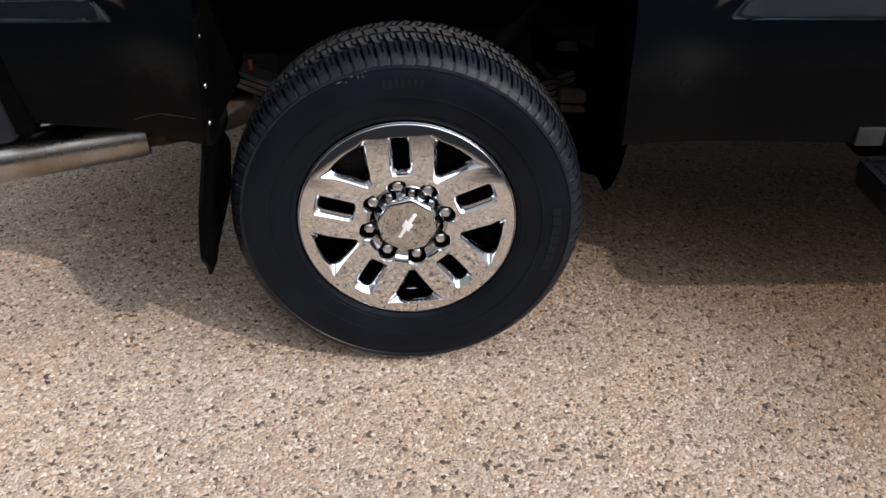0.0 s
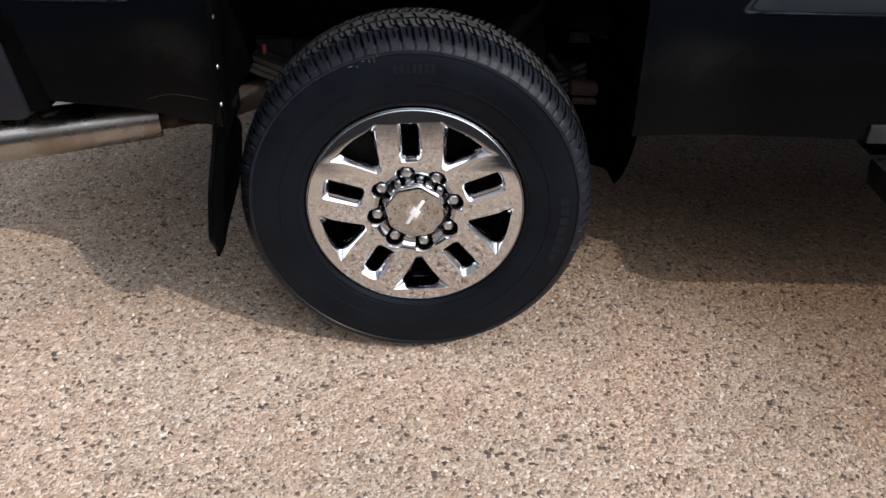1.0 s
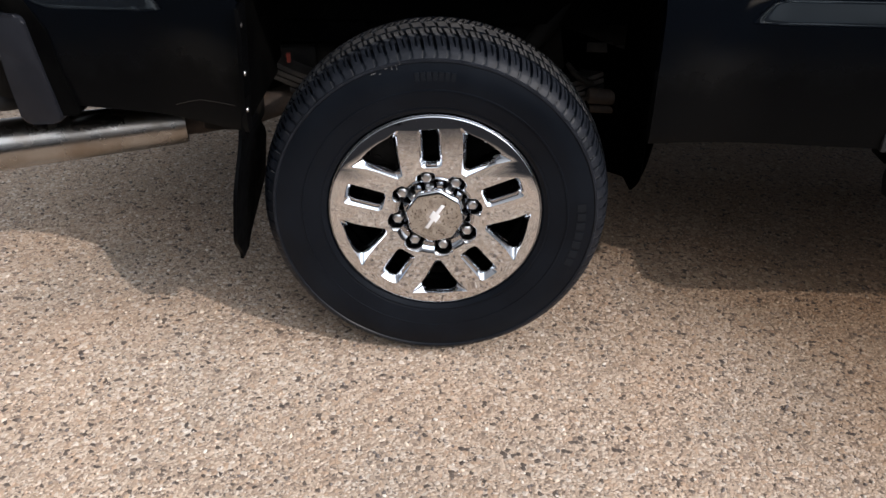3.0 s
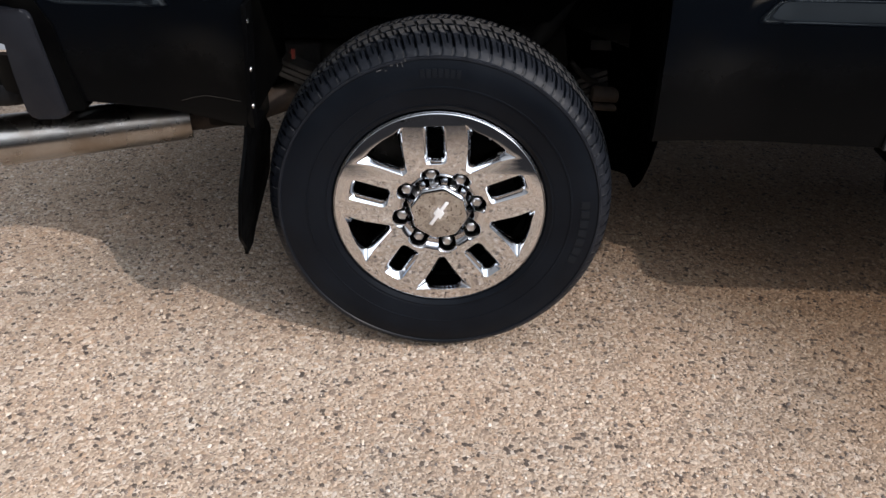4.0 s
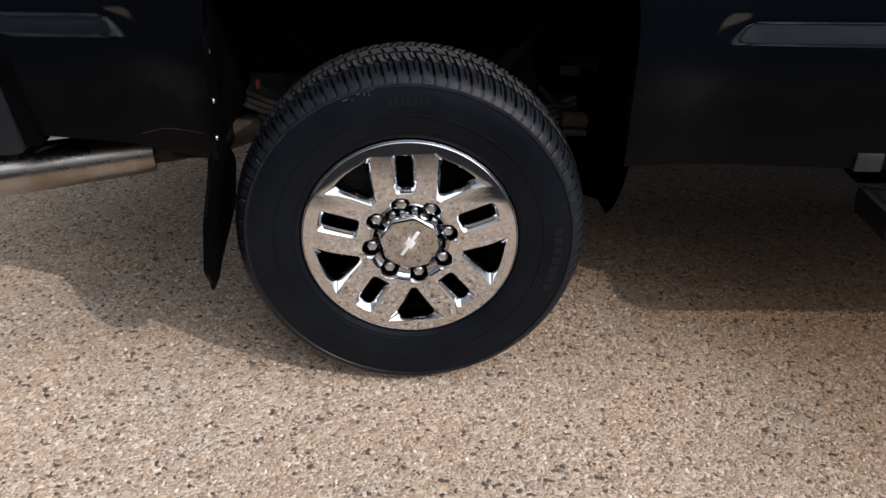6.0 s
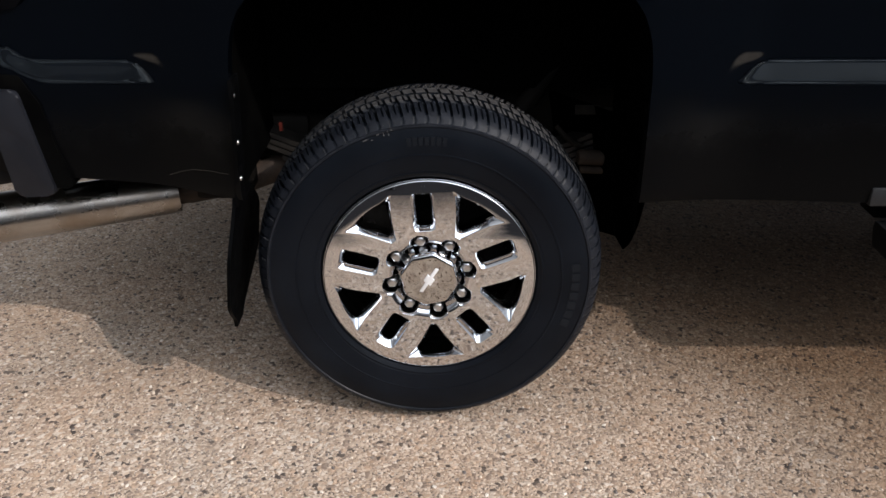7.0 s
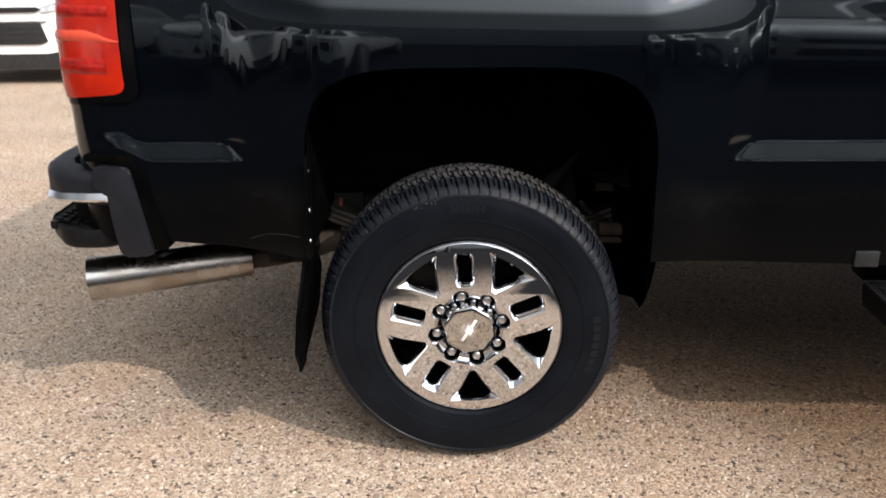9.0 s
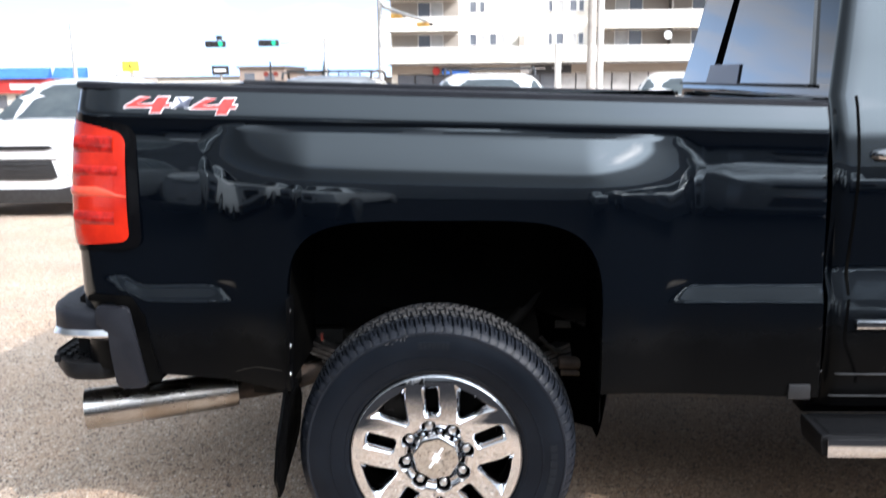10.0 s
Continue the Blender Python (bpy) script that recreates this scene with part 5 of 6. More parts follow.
def suv(paint, label, colour, rails=True):
    """A sport utility car, nose towards -y, standing at the origin's middle front; 1.84 wide, 4.6 long, 1.66 high."""
    e = thing("parked_suv", label, "car", group="parked cars")
    # stations along y: y, half width, hood or roof height, beltline
    st = [(0.00, 0.70, 0.86), (0.03, 0.80, 0.92), (0.10, 0.87, 0.98), (0.30, 0.905, 1.03), (0.70, 0.92, 1.07), (1.02, 0.92, 1.10), (1.10, 0.92, 1.14), (1.55, 0.92, 1.42), (1.85, 0.92, 1.56), (2.1, 0.92, 1.62), (2.6, 0.92, 1.655), (3.3, 0.92, 1.64), (3.9, 0.92, 1.58), (4.25, 0.90, 1.50), (4.45, 0.88, 1.10), (4.58, 0.84, 0.95), (4.60, 0.80, 0.7)]
    bm = bmesh.new()
    rows = []
    for y, w, top in st:
        low = 0.24
        for ax in (0.82, 3.62):
            if abs(y - ax) < 0.36:
                low = 0.30
        belt = min(top - 0.02, 1.06)
        inset = 0.0 if top < 1.12 else 0.26 * (top - 1.06) / 0.6
        half = [(w - 0.07, low), (w - 0.01, low + 0.12), (w, 0.62), (w - 0.015, 0.85), (w - 0.035, belt - 0.03), (w - 0.055, belt), (w - 0.06 - inset * 0.9, max(belt + 0.005, top - 0.09)), (w - 0.13 - inset, top - 0.025), (w * 0.55 - inset * 0.3, top - 0.004), (0, top)]
        rows.append([(x, y, z) for x, z in half] + [(-x, y, z) for x, z in half[-2::-1]])
    vs = grid_mesh(bm, rows)
    bm.faces.new(vs[0]), bm.faces.new(vs[-1])
    body = part("body", bm, paint, e, colour + " painted body", 35)
    # windscreen, side and rear glass
    bm = bmesh.new()
    rows = []
    for k in range(7):
        s = k / 6
        y = 1.09 + 0.78 * s
        z = lerp_table([(1.02, 1.10), (1.10, 1.14), (1.55, 1.42), (1.85, 1.56), (2.1, 1.62)], y) + 0.008
        w = 0.78 - 0.20 * s
        rows.append([(w * (-1 + 2 * j / 8), y + 0.02 * (j - 4) ** 2 / 16, z - 0.02 * ((j - 4) / 4) ** 2) for j in range(9)])
    grid_mesh(bm, rows)
    bmesh.ops.solidify(bm, geom=bm.faces[:], thickness=0.006)
    part("windscreen", bm, CAR_GLASS, e, "clear windscreen", 50)
    for s in (-1, 1):
        for ya, yb, yc, yd in ((1.42, 2.38, 2.38, 1.98), (2.46, 3.30, 3.30, 2.46), (3.38, 4.1, 3.85, 3.38)):
            bm = bmesh.new()
            def side_x(z):
                return s * (0.872 - 0.22 * (z - 1.06) / 0.48 + 0.004)
            pts = [(ya, 1.10), (yb, 1.10), (yc, 1.49), (yd, 1.49)]
            a = [bm.verts.new((side_x(z), y, z)) for y, z in pts]
            c = [bm.verts.new((side_x(z) - s * 0.03, y, z)) for y, z in pts]
            bm.faces.new(a), bm.faces.new(c[::-1])
            for k in range(4):
                bm.faces.new((a[k], a[(k + 1) % 4], c[(k + 1) % 4], c[k]))
            part("side_window", bm, CAR_GLASS, e)
        bm = bmesh.new()
        if rails:
            tube(bm, [(s * 0.58, 2.0, 1.615), (s * 0.585, 2.06, 1.685), (s * 0.59, 2.7, 1.72), (s * 0.585, 3.6, 1.69), (s * 0.58, 3.75, 1.61)], 0.016, 8)
            part("roof_rail", bm, CAR_BLACK, e, "black roof rail")
        bm = bmesh.new()
        box(bm, s * 0.93 - 0.02 if s > 0 else s * 0.93 - 0.17, s * 0.93 + 0.17 if s > 0 else s * 0.93 + 0.02, 1.42, 1.52, 1.06, 1.20, 0.03)
        part("door_mirror", bm, paint, e)
        # headlight: a swept wedge wrapped on the corner
        bm = bmesh.new()
        pts = [(0.50, 0.80, -0.012), (0.70, 0.83, 0.0), (0.86, 0.90, 0.10), (0.91, 0.95, 0.36), (0.84, 0.945, 0.10), (0.66, 0.905, 0.0), (0.50, 0.86, -0.012)]
        a = [bm.verts.new((s * x, y - 0.012, z)) for x, z, y in pts]
        c = [bm.verts.new((s * x * 0.96, y + 0.05, z)) for x, z, y in pts]
        bm.faces.new(a), bm.faces.new(c[::-1])
        for k in range(len(a)):
            bm.faces.new((a[k], a[(k + 1) % len(a)], c[(k + 1) % len(a)], c[k]))
        part("headlight", bm, LAMP_CLEAR, e, "clear headlight")
        bm = bmesh.new()
        tube(bm, [(s * 0.66, -0.01, 0.50), (s * 0.66, 0.05, 0.50)], 0.05, 16, up=(1, 0, 0))
        part("fog_light", bm, LAMP_CLEAR, e)
        for ay in (0.82, 3.62):
            bm = bmesh.new()
            tube(bm, [(s * 0.94, ay, 0.34), (s * 0.925, ay, 0.34), (s * 0.72, ay, 0.34)], [0.30, 0.34, 0.34], 28, up=(0, 0, 1))
            w = part("wheel", bm, SMALL_TYRE, e, "black car tyre")
            bm = bmesh.new()
            tube(bm, [(s * 0.948, ay, 0.34), (s * 0.935, ay, 0.34)], [0.20, 0.225], 24, up=(0, 0, 1))
            part("rim", bm, CAR_SILVER, w, "silver alloy rim")
    for z0, z1, hw in ((0.45, 0.69, 0.52), (0.805, 0.862, 0.50)):
        g = part("grille", prism(bmesh.new(), [(-hw, z0 + 0.03), (-hw + 0.08, z0), (hw - 0.08, z0), (hw, z0 + 0.03), (hw - 0.06, z1), (-hw + 0.06, z1)], -0.022, 0.06, 0.006), CAR_BLACK, e, "black grille opening")
        for k in range(3):
            z = z0 + (z1 - z0) * (k + 1) / 4
            part("grille_bar", boxed(-hw + 0.07, hw - 0.07, -0.03, -0.02, z - 0.005, z + 0.005, 0.002), CAR_BLACK, g, "black grille bar")
    part("grille_surround", boxed(-0.54, 0.54, -0.026, 0.02, 0.70, 0.712, 0.004), CHROME, e, "chrome grille surround")
    part("lower_intake", prism(bmesh.new(), [(-0.89, 0.40), (-0.86, 0.17), (0.86, 0.17), (0.89, 0.40), (0.70, 0.385), (0.50, 0.33), (-0.50, 0.33), (-0.70, 0.385)], -0.03, 0.16, 0.015), CAR_BLACK, e, "black lower bumper intake")
    part("wiper", boxed(-0.62, 0.66, 1.055, 1.075, 1.118, 1.13, 0.003), CAR_BLACK, e, "black wiper")
    if rails:
        for y in (2.35, 3.35):
            part("roof_bar", boxed(-0.59, 0.59, y, y + 0.05, 1.700, 1.722, 0.006), CAR_BLACK, e, "black roof rack bar")
    return e


white_suv = suv(CAR_WHITE, "white compact utility car parked nose out on gravel", "white", False)
white_suv.matrix_world = pose(-5.45, 7.7, -0.134, 0, 0, 2)
silver_suv = suv(CAR_SILVER, "silver utility car with black roof rails parked behind the truck", "silver")
silver_suv.matrix_world = pose(-1.88, 7.0, -0.137, 0, 0, 0)
railed_suv = suv(CAR_WHITE, "white utility car with roof rails parked behind the truck", "white")
railed_suv.matrix_world = pose(0.21, 7.0, -0.125, 0, 0, -1)
c3 = copy_thing(white_suv, pose(2.55, 7.6, -0.132, 0, 0, -12))
c3["label"] = "white utility car parked at an angle behind the truck cab"
# the row across the lane, mirrored in the paint
grey_suv = suv(CAR_GREY, "dark grey utility car parked across the lane", "dark grey")
grey_suv.matrix_world = pose(6.6, -5.9, 0, 0, 0, 180)
for k, (x, src) in enumerate(((-8.3, white_suv), (-5.2, silver_suv), (-2.1, white_suv), (3.4, silver_suv), (9.8, white_suv))):
    c = copy_thing(src, pose(x, -5.7 - 0.2 * (k % 2), 0, 0, 0, 180 + (k % 3 - 1) * 2))
    c["label"] = ("white" if src is white_suv else "silver") + " utility car parked across the lane"

# ---- unseen wall added behind the camera to cut low sky and darken reflections ----
WALL = material("plain_metal_siding", (0.55, 0.56, 0.57), 0.7, 0.0, (0.48, 0.49, 0.50), 0.8)
tagged(link("wall_south", boxed(-45, 45, -17.5, -17, 0, 3.4), WALL, smooth=0), "plain grey wall added out of view to block low sky", "wall", kind="structure")

# ---- apartment block ----
STUCCO = material("cream_stucco", (0.74, 0.70, 0.62), 0.9, 0.0, (0.68, 0.64, 0.56), 0.6, bump=0.3, bump_scale=20)
PARAPET = material("pale_parapet", (0.80, 0.77, 0.69), 0.85, 0.0, (0.74, 0.71, 0.63), 0.5)
TAUPE = material("taupe_wall", (0.36, 0.32, 0.275), 0.9, 0.0, (0.31, 0.275, 0.24), 0.5)
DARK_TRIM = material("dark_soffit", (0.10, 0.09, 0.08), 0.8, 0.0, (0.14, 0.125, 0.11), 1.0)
PANE = material("window_pane", (0.10, 0.11, 0.13), 0.05, 0.0, (0.16, 0.17, 0.19), 0.35, spec=0.8)
CURTAIN = material("curtained_pane", (0.46, 0.45, 0.44), 0.4, 0.0, (0.36, 0.355, 0.35), 1.2)
FRAME_WHITE = material("white_window_frame", (0.75, 0.74, 0.71), 0.6)
BLUE_AWNING = material("blue_awning", (0.03, 0.12, 0.42), 0.7, 0.0, (0.04, 0.15, 0.48), 2)
RED_SIGN = material("red_sign", (0.55, 0.04, 0.035), 0.5, 0.0, (0.48, 0.035, 0.03), 1)
YELLOW_SIGN = material("yellow_sign", (0.80, 0.66, 0.06), 0.5, 0.0, (0.74, 0.6, 0.05), 1)
GALVANISED = material("galvanised_pole", (0.50, 0.50, 0.49), 0.5, 0.5, (0.42, 0.42, 0.41), 3)
CONCRETE_POLE = material("weathered_pole", (0.46, 0.43, 0.39), 0.85, 0.0, (0.36, 0.33, 0.30), 4)
SIGNAL_YELLOW = material("signal_yellow", (0.42, 0.25, 0.05), 0.5, 0.0, (0.34, 0.20, 0.05), 6)
BROWN_SIDING = material("brown_siding", (0.30, 0.24, 0.20), 0.9, 0.0, (0.25, 0.20, 0.17), 0.6)
GREEN_LAMP = bpy.data.materials.new("green_signal_lamp")
GREEN_LAMP.use_nodes = True
GREEN_LAMP.node_tree.nodes["Principled BSDF"].inputs["Base Color"].default_value = (0.01, 0.25, 0.12, 1)
GREEN_LAMP.node_tree.nodes["Principled BSDF"].inputs["Emission Color"].default_value = (0.02, 0.8, 0.4, 1)
GREEN_LAMP.node_tree.nodes["Principled BSDF"].inputs["Emission Strength"].default_value = 0.8


def ground_z(y):
    """The lot is level round the truck and falls gently away behind it."""
    return -0.0244 * max(0.0, y - 2.2)


FRONT = 72.0
block = thing("apartment_block", "cream stucco apartment block with balconies over street shops", "apartment building", (0, FRONT, ground_z(FRONT)))
BASE = ground_z(FRONT)


def bpart(name, x0, x1, y0, y1, z0, z1, mat, parent=None, label="", bevel=0.0):
    """A boxed part of the block; y counts back from its front."""
    return part(name, boxed(x0, x1, y0, y1, z0 - BASE, z1 - BASE, bevel), mat, parent or block, label, 0)


bpart("wall", -7.65, 34.0, 1.5, 14.0, BASE, 13.6, STUCCO, None, "cream stucco wall")
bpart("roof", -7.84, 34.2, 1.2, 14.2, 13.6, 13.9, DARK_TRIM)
bpart("shop_fascia", -7.55, 34.0, 1.1, 1.49, 1.90, 2.74, TAUPE, None, "taupe shop fascia")
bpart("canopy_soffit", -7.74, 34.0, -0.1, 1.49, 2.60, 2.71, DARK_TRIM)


def window(x0, x1, z0, z1, pane, y=1.44):
    w = bpart("window", x0, x1, y + 0.02, y + 0.05, z0, z1, pane, None, "curtained window" if pane is CURTAIN else "dark window")
    for a, c, d, e in ((x0 - 0.06, x0, z0, z1), (x1, x1 + 0.06, z0, z1), (x0 - 0.06, x1 + 0.06, z0 - 0.06, z0), (x0 - 0.06, x1 + 0.06, z1, z1 + 0.06)):
        bpart("window_frame", a, c, y - 0.03, y + 0.055, d, e, FRAME_WHITE, w)


def balcony(x0, x1, z0, z1, label):
    b = bpart("balcony", x0, x1, 0.0, 0.14, z0, z1, PARAPET, None, label)
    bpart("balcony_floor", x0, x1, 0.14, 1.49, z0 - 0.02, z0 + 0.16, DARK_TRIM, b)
    bpart("coping", x0 - 0.03, x1 + 0.03, -0.04, 0.18, z1, z1 + 0.07, FRAME_WHITE, b)
    for e in (x0, x1 - 0.14):
        bpart("end_wall", e, e + 0.14, 0.14, 1.49, z0 + 0.16, z1, PARAPET, b)
    return b


def recess(x0, x1, z0, z1):
    bpart("recess_wall", x0, x1, 1.44, 1.495, z0, z1, TAUPE, None, "taupe balcony wall")


for k in range(3):
    up = 2.72 * k
    if k:
        balcony(-7.84, -1.76, 5.44 + up - 2.72, 6.57 + up - 2.72, "cream balcony parapet")
        balcony(10.07, 24.08, 5.49 + up - 2.72, 6.89 + up - 2.72, "cream balcony parapet")
    recess(-7.51, -1.76, 4.04 + up, 5.21 + up)
    recess(9.83, 33.9, 4.18 + up, 5.30 + up)
    window(-5.23, -4.23, 4.00 + up, 5.16 + up, PANE, 1.40)
    window(-4.13, -3.14, 4.00 + up, 5.16 + up, CURTAIN, 1.40)
    window(11.64, 12.73, 4.09 + up, 5.35 + up, CURTAIN, 1.40)
    window(12.82, 13.87, 4.09 + up, 5.35 + up, PANE, 1.40)
    window(18.10, 19.14, 4.09 + up, 5.35 + up, PANE, 1.40)
    window(22.18, 23.37, 4.09 + up, 5.35 + up, CURTAIN, 1.40)
    bpart("screen_wall", 16.10, 16.25, 0.2, 1.4, 4.18 + up, 5.58 + up, DARK_TRIM)
    for i, (a, c) in enumerate(((-0.76, -0.24), (0.09, 0.47), (0.95, 1.47), (1.71, 2.19), (5.98, 6.27), (6.65, 7.22), (7.79, 8.31), (8.55, 8.93))):
        window(a, c, 4.32 + up, 5.21 + up, CURTAIN if i in (1 + k, 3, 6 - k) else PANE)
balcony(-7.74, 33.8, 2.78, 4.04, "long cream balcony parapet above the shops")
for a in (-5.18, 0.71, 6.79, 12.68):
    bpart("drain_slot", a, a + 1.15, -0.03, -0.004, 2.92, 2.99, DARK_TRIM)
bpart("stair_fin", 3.42, 3.89, 0.4, 1.46, 4.04, 5.02, TAUPE)
# shops
for i in range(22):
    a = -7.08 + 1.55 * i
    if a > 33:
        break
    mat = PANE if i < 9 else CURTAIN
    w = bpart("shop_window", a, a + 1.45, 1.40, 1.46, BASE + 0.5, 1.85, mat, None, "shop window")
    bpart("mullion", a + 1.45, a + 1.55, 1.36, 1.46, BASE + 0.3, 1.85, CAR_BLACK, w)
bpart("shop_sill", -7.55, 34.0, 1.36, 1.499, BASE, BASE + 0.5, TAUPE)
bm = bmesh.new()
for q in ((-3.18, -0.86),):
    vsa = [bm.verts.new(p) for p in ((q[0], 1.1, 2.36 - BASE), (q[1], 1.1, 2.36 - BASE), (q[1], 0.1, 1.90 - BASE), (q[0], 0.1, 1.90 - BASE), (q[0], 1.1, 1.85 - BASE), (q[1], 1.1, 1.85 - BASE))]
    bm.faces.new(vsa[:4]), bm.faces.new((vsa[0], vsa[3], vsa[4])), bm.faces.new((vsa[1], vsa[5], vsa[2])), bm.faces.new((vsa[3], vsa[2], vsa[5], vsa[4]))
part("awning", bm, BLUE_AWNING, block, "blue shop awning", 0)
bpart("shop_sign", 3.56, 4.42, 1.0, 1.08, 1.90, 2.46, WHITE_DECAL, None, "pale shop sign")
s = bpart("shop_sign", 4.51, 7.93, 1.0, 1.08, 1.85, 2.55, CAR_BLACK, None, "dark shop sign with pale bars")
for a in (4.80, 6.27):
    bpart("sign_bar", a, a + 0.9, 0.985, 0.999, 2.22, 2.32, WHITE_DECAL, s)
bm = bmesh.new()
tube(bm, [(-3.71, 0.9, 2.13 - BASE), (-3.71, 1.0, 2.13 - BASE)], 0.33, 20, up=(1, 0, 0))
part("round_sign", bm, RED_SIGN, block, "round red and blue sign")
bm = bmesh.new()
tube(bm, [(15.86, 0.1, 4.88 - BASE), (15.86, 0.16, 4.88 - BASE)], [0.10, 0.34], 20, up=(1, 0, 0))
part("satellite_dish", bm, WHITE_DECAL, block, "white satellite dish")


# ---- street ----
def pole(x, y, r0, r1, top, mat, label, name="utility_pole"):
    e = thing(name, label, "pole", (x, y, ground_z(y)))
    bm = bmesh.new()
    g = ground_z(y)
    n = 7
    tube(bm, [(0, 0, (top - g) * k / n) for k in range(n + 1)], [r0 + (r1 - r0) * k / n for k in range(n + 1)], 14, up=(1, 0, 0))
    part("shaft", bm, mat, e)
    return e


def signal_head(e, x, y, z, mat, lit, label):
    """A lying traffic signal of three lamps; parts of e, in its own coordinates."""
    h = part("signal_head", boxed(x - 0.55, x + 0.55, y, y + 0.22, z - 0.17, z + 0.17, 0.03), mat, e, label)
    for k in range(3):
        bm = bmesh.new()
        cx = x - 0.34 + 0.34 * k
        tube(bm, [(cx, y - 0.14, z), (cx, y, z)], 0.145, 16, up=(1, 0, 0))
        part("visor", bm, CAR_BLACK, h)
        bm = bmesh.new()
        tube(bm, [(cx, y - 0.155, z), (cx, y - 0.141, z)], 0.13, 16, up=(1, 0, 0))
        part("signal_lamp", bm, GREEN_LAMP if lit and k == 2 else CAR_BLACK, h, "lit green lamp" if lit and k == 2 else "")
    return h


p = pole(-4.72, 40, 0.15, 0.11, 7.5, GALVANISED, "galvanised steel traffic signal pole with slanting arm", "signal_pole")
g = ground_z(40)
bm = bmesh.new()
tube(bm, [(0.1, 0, 5.15 - g), (0.25, -0.3, 4.85 - g), (1.2, -1.6, 4.45 - g), (2.55, -3.4, 3.95 - g)], [0.09, 0.09, 0.075, 0.06], 12)
part("arm", bm, GALVANISED, p)
for x, y, z in ((0.85, -1.2, 4.35), (2.2, -3.0, 3.85)):
    h = part("signal_head", boxed(x - 0.20, x + 0.36, y - 0.12, y + 0.12, z - g - 0.09, z - g + 0.11, 0.04), SIGNAL_YELLOW, p, "yellow signal head from behind")
    part("visor", boxed(x + 0.36, x + 0.52, y - 0.1, y + 0.1, z - g - 0.05, z - g + 0.07, 0.02), CAR_BLACK, h)
p = pole(-8.32, 45, 0.11, 0.07, 3.75, GALVANISED, "thin steel pole with signal arm", "signal_pole")
g = ground_z(45)
bm = bmesh.new()
tube(bm, [(0, 0, 3.5 - g), (-2.9, 0, 3.46 - g)], [0.05, 0.035], 10)
part("arm", bm, GALVANISED, p)
signal_head(p, -3.1, -0.1, 3.47 - g, CAR_BLACK, True, "black signal head")
p = pole(-22.5, 45.4, 0.14, 0.10, 4.6, GALVANISED, "steel pole with long signal arm", "signal_pole")
g = ground_z(45.4)
bm = bmesh.new()
tube(bm, [(0, 0, 4.0 - g), (4.0, -0.2, 3.9 - g), (8.0, -0.4, 3.78 - g)], [0.06, 0.04, 0.03], 10)
part("arm", bm, FRAME_WHITE, p)
signal_head(p, 8.15, -0.5, 3.45 - g, CAR_BLACK, True, "black signal head")
part("sensor", boxed(8.2, 8.5, -0.45, -0.2, 3.66 - g, 3.9 - g, 0.05), CAR_BLACK, p)
pole(4.19, 30, 0.17, 0.13, 9.5, CONCRETE_POLE, "weathered wooden utility pole")
p = pole(4.55, 30.3, 0.12, 0.12, 8.5, FRAME_WHITE, "white painted steel pole beside the utility pole")
p = pole(2.53, 25, 0.10, 0.10, 2.45, FRAME_WHITE, "short white steel sign post", "sign_post")

# low shop with blue roof edge, signs and far buildings
shop = thing("corner_shop", "low shop with blue roof edge and red sign", "shop", (-33.0, 60, ground_z(60)))
g = ground_z(60)
part("wall", boxed(-6, 4.0, 0.8, 9, 0, 3.3 - g * 0, 0), STUCCO, shop)
for a, c in ((-6.0, 1.35), (1.7, 4.1)):
    bm = prism(bmesh.new(), [(0.0, 1.80 - g), (0.75, 2.58 - g), (0.9, 2.58 - g), (0.9, 1.80 - g)], a, c)
    for v in bm.verts:
        v.co = (v.co.y, v.co.x, v.co.z)
    part("roof_edge", bm, BLUE_AWNING, shop, "blue sloping roof edge", 0)
s = part("sign", boxed(-6.0, 1.75, 0.3, 0.5, 0.75 - g, 1.75 - g, 0.03), RED_SIGN, shop, "red shop sign with pale bars")
part("sign_bar", boxed(-1.6, 0.6, 0.27, 0.298, 1.0 - g, 1.42 - g), WHITE_DECAL, s)
for k in range(4):
    part("window", boxed(-5.5 + 2.0 * k, -4.2 + 2.0 * k, 0.74, 0.81, -0.4 - g, 0.6 - g), PANE, shop)
part("wall_return", boxed(1.4, 6.2, 0.9, 9, 0, 1.78 - g), TAUPE, shop)


def board_sign(x, y, z0, z1, w, mat, label, bars):
    e = thing("street_sign", label, "sign", (x, y, ground_z(y)))
    g = ground_z(y)
    bm = bmesh.new()
    tube(bm, [(0, 0.1, 0), (0, 0.1, z0 - g)], 0.09, 10, up=(1, 0, 0))
    part("post", bm, GALVANISED, e)
    b = part("board", boxed(-w / 2, w / 2, -0.1, 0.1, z0 - g, z1 - g, 0.02), mat, e)
    part("sign_bar", boxed(-w * bars, w * bars, -0.125, -0.105, z0 - g + (z1 - z0) * 0.35, z0 - g + (z1 - z0) * 0.65), WHITE_DECAL if mat is not YELLOW_SIGN else CAR_BLACK, b)


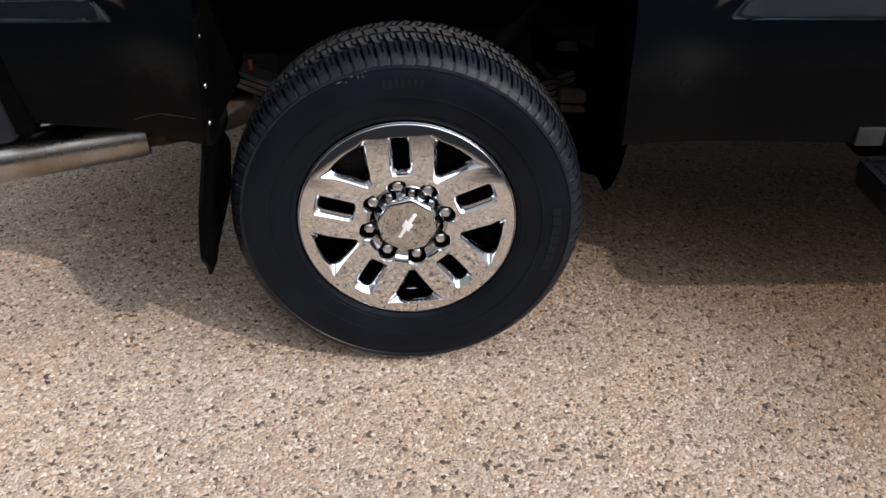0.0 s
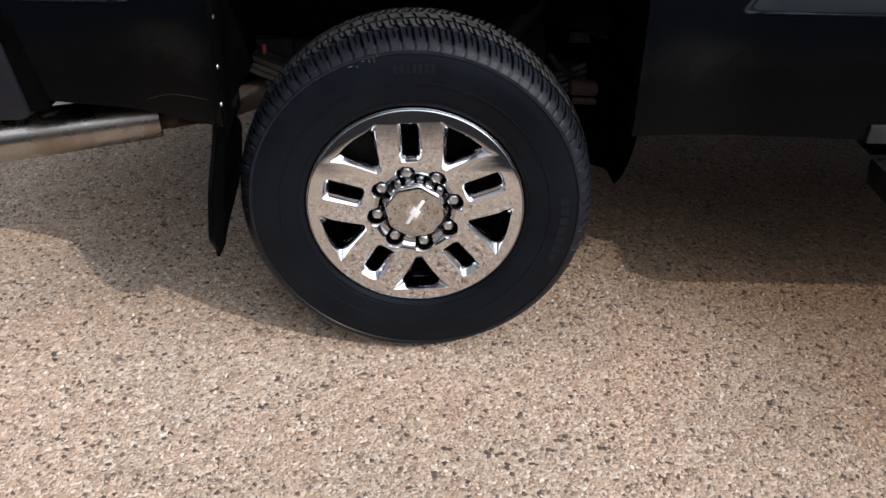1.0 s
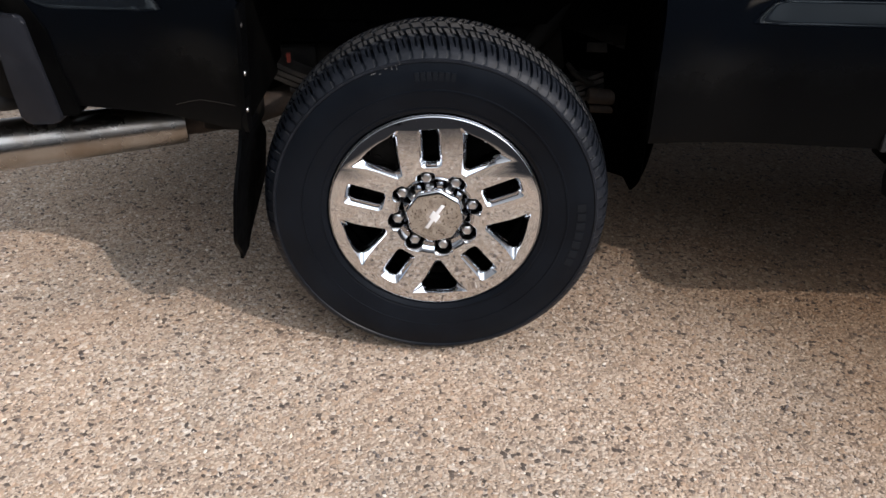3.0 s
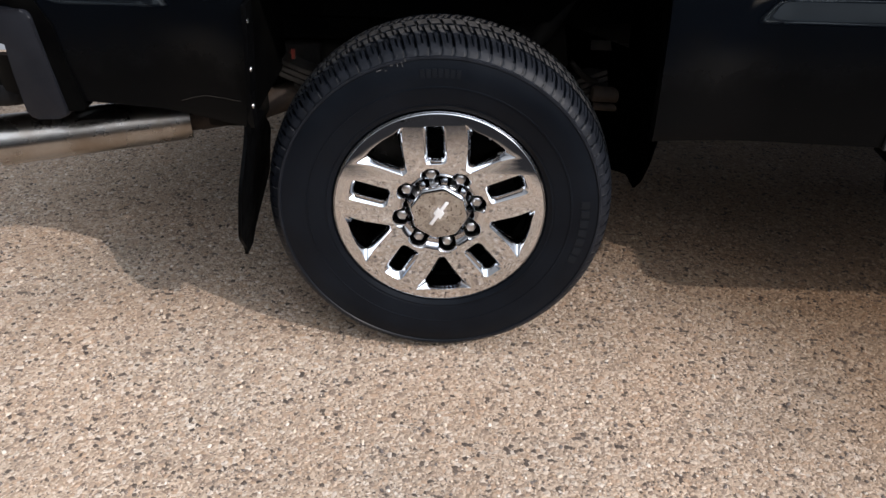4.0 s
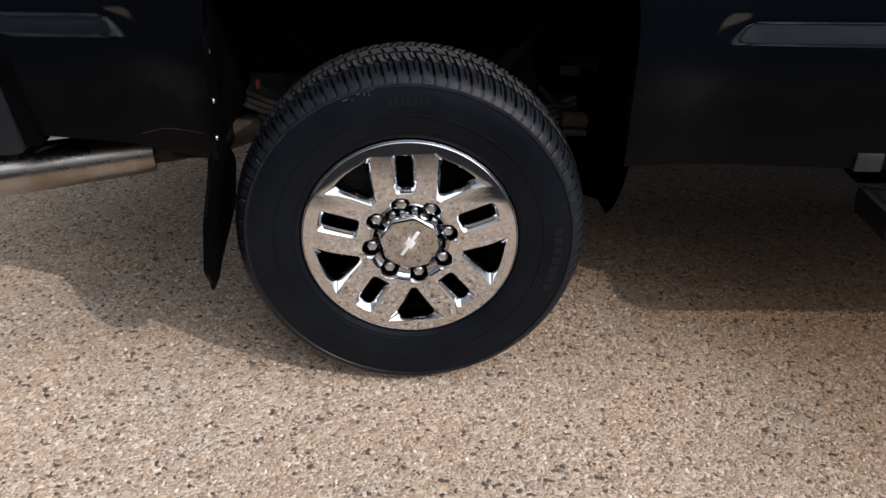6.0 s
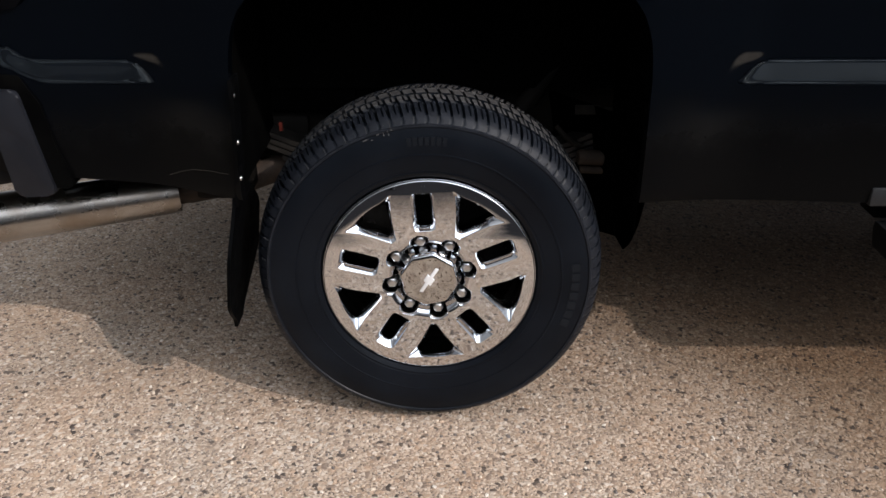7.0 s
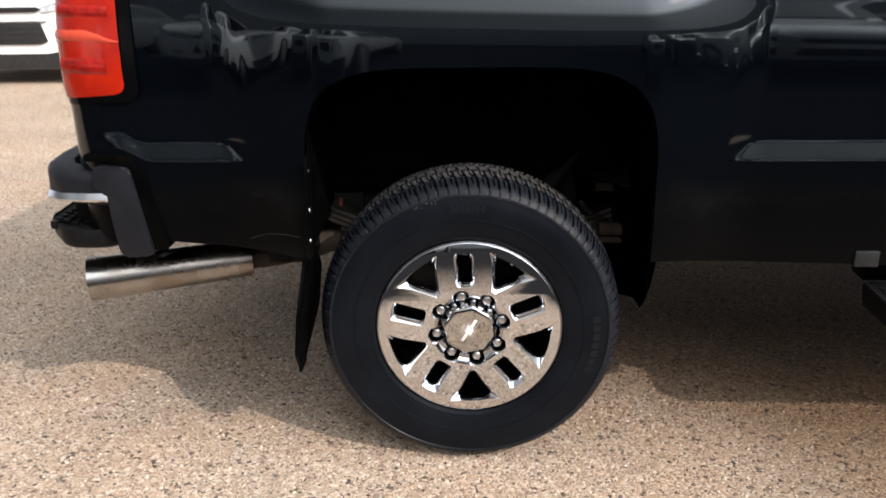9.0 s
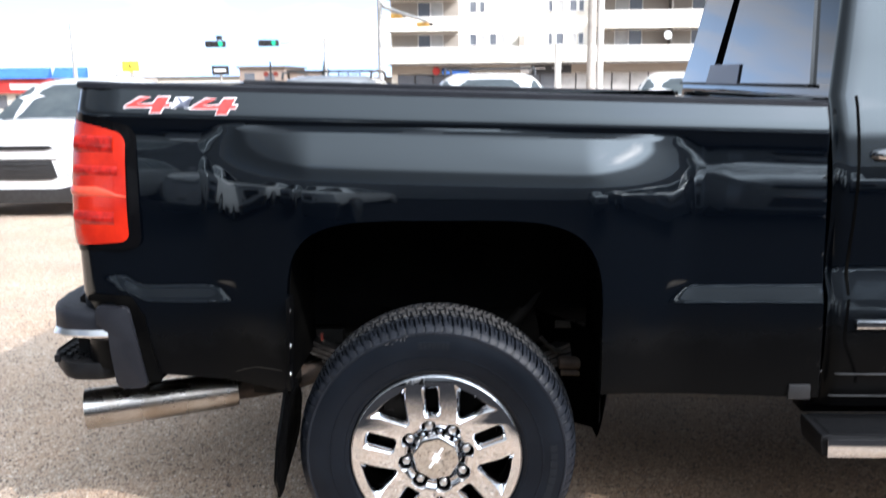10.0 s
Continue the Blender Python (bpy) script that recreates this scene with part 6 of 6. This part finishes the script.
board_sign(-25.3, 60, 2.2, 2.98, 1.2, YELLOW_SIGN, "yellow street sign on a steel post", 0.05)
board_sign(-18.7, 60, 1.9, 2.56, 1.2, CAR_BLACK, "dark street sign with pale lettering bars", 0.36)
board_sign(-26.6, 62, 1.5, 2.1, 1.4, GALVANISED, "grey street sign on a post", 0.3)
for x0, x1, y, h, mat, label in ((-19.0, -15.4, 66, 2.45, BROWN_SIDING, "low brown building far down the street"), (-15.2, -13.9, 67, 2.1, BROWN_SIDING, "small brown building far down the street"), (-33.0, -20, 75, 1.75, STUCCO, "low pale building far down the street"), (-15.5, -8.5, 90, 1.6, TAUPE, "low taupe building far down the street")):
    e = thing("far_building", label, "building", ((x0 + x1) / 2, y, ground_z(y)))
    g = ground_z(y)
    w = x1 - x0
    part("wall", boxed(-w / 2, w / 2, 0, 8, 0, h - g), mat, e, "", 0)
    part("roof", boxed(-w / 2 - 0.15, w / 2 + 0.15, -0.2, 8.2, h - g, h - g + 0.15), DARK_TRIM, e, "", 0)
    for k in range(int(w / 1.6)):
        part("window", boxed(-w / 2 + 0.4 + 1.6 * k, -w / 2 + 1.2 + 1.6 * k, -0.03, 0.02, h - g - 1.1, h - g - 0.4), PANE, e, "", 0)
e = thing("twin_lamp_post", "dark post with two small amber lamps", "street lamp", (-14.55, 58, ground_z(58)))
bm = bmesh.new()
tube(bm, [(0, 0, 0), (0, 0, 2.75 - ground_z(58))], 0.06, 8, up=(1, 0, 0))
part("post", bm, CAR_BLACK, e)
for s in (-1, 1):
    bm = bmesh.new()
    tube(bm, [(s * 0.35, -0.05, 1.92 - ground_z(58)), (s * 0.35, 0.1, 1.92 - ground_z(58))], 0.17, 12, up=(1, 0, 0))
    part("amber_lamp", bm, ORANGE, e)
part("cross_bar", boxed(-0.5, 0.5, 0.0, 0.06, 1.88 - ground_z(58), 1.94 - ground_z(58)), CAR_BLACK, e)
# steel barrier with red ends
e = thing("steel_barrier", "dark steel barrier frame with pale red panels", "barrier", (-5.95, 38, ground_z(38)))
g = ground_z(38)
for x in (-0.55, -0.1, 0.45):
    part("post", boxed(x, x + 0.04, 0, 0.04, 0, 1.78 - g), CAR_BLACK, e)
part("rail", boxed(-0.6, 0.5, 0, 0.04, 1.70 - g, 1.74 - g), CAR_BLACK, e)
part("panel", boxed(-0.2, 0.8, 0.05, 0.12, 1.05 - g, 1.35 - g), RED_SIGN, e)

# young conifer
NEEDLES = material("needles", (0.035, 0.05, 0.03), 0.8, 0.0, (0.06, 0.075, 0.045), 8)
BARK = material("bark", (0.10, 0.075, 0.055), 0.9, 0.0, (0.15, 0.115, 0.085), 12)
tree = thing("spruce_tree", "small dark spruce tree far down the street", "tree", (-11.4, 62, ground_z(62)))
g = ground_z(62)
bm = bmesh.new()
tube(bm, [(0, 0, 0), (0.03, 0, (2.8 - g) / 2), (0, 0, 2.85 - g)], [0.13, 0.07, 0.01], 8, up=(1, 0, 0))
part("trunk", bm, BARK, tree)
bm = bmesh.new()
rng = random.Random(4)
for k in range(520):
    h = rng.random() ** 0.8
    z = 1.2 + h * (1.65 - g)
    reach = (1 - h) * 0.85 * rng.uniform(0.3, 1.05) + 0.05
    a = rng.uniform(0, math.tau)
    c = Vector((math.cos(a) * reach, math.sin(a) * reach, z - reach * 0.3))
    q = Matrix.Rotation(a, 3, "Z") @ Matrix.Rotation(rng.uniform(-0.5, 0.9), 3, "Y")
    l, w = rng.uniform(0.10, 0.22), rng.uniform(0.03, 0.06)
    vsq = [bm.verts.new(c + q @ Vector(p)) for p in ((-l, 0, 0), (0, w, 0.01), (l, 0, -0.03), (0, -w, 0.01))]
    bm.faces.new(vsq)
part("crown", bm, NEEDLES, tree, smooth=0)

# ---- loose stones on the lot ----
STONE = bpy.data.materials.new("loose_stone")
STONE.use_nodes = True
sn, sl = STONE.node_tree.nodes, STONE.node_tree.links
sb = sn["Principled BSDF"]
sb.inputs["Roughness"].default_value = 0.75
geo = sn.new("ShaderNodeNewGeometry")
ramp = sn.new("ShaderNodeValToRGB")
ramp.color_ramp.interpolation = "CONSTANT"
el = ramp.color_ramp.elements
el[0].position, el[0].color = 0.0, (0.40, 0.30, 0.215, 1)
el[1].position, el[1].color = 0.25, (0.56, 0.46, 0.36, 1)
for p, c in ((0.42, (0.30, 0.22, 0.165)), (0.58, (0.62, 0.55, 0.47)), (0.63, (0.12, 0.10, 0.09)), (0.76, (0.45, 0.33, 0.24)), (0.88, (0.18, 0.145, 0.12))):
    k = el.new(p)
    k.color = (*c, 1)
sl.new(geo.outputs["Random Per Island"], ramp.inputs["Fac"])
sl.new(brown_shade(sn, sl, sn.new("ShaderNodeTexCoord"), ramp.outputs["Color"]), sb.inputs["Base Color"])
rng = random.Random(11)
verts, faces = [], []
ICO = bmesh.new()
bmesh.ops.create_icosphere(ICO, subdivisions=1, radius=1.0)
unit = [v.co.copy() for v in ICO.verts]
tris = [[v.index for v in f.verts] for f in ICO.faces]
ICO.free()
for k in range(30000):
    if k < 24000:
        x, y = rng.uniform(-1.9, 1.9), rng.uniform(-1.15, 1.1)
    else:
        x, y = rng.uniform(-6.0, 2.5), rng.uniform(0.3, 7.0)
    r = 0.0018 + 0.0042 * rng.random() ** 3.0
    m = Matrix.Translation((x, y, ground_z(y) + r * 0.15)) @ Euler((rng.uniform(-0.3, 0.3), rng.uniform(-0.3, 0.3), rng.uniform(0, 6.3))).to_matrix().to_4x4() @ Matrix.Diagonal((r * rng.uniform(0.8, 1.5), r * rng.uniform(0.7, 1.1), r * rng.uniform(0.45, 0.8), 1))
    o = len(verts)
    verts += [tuple(m @ (u * rng.uniform(0.8, 1.15))) for u in unit]
    faces += [[o + i for i in t] for t in tris]
me = bpy.data.meshes.new("loose_stones")
me.from_pydata(verts, [], faces)
me.materials.append(STONE)
tagged(new("loose_stones", me), "small loose brown, white and dark stones on gravel", "stones", kind="stuff")
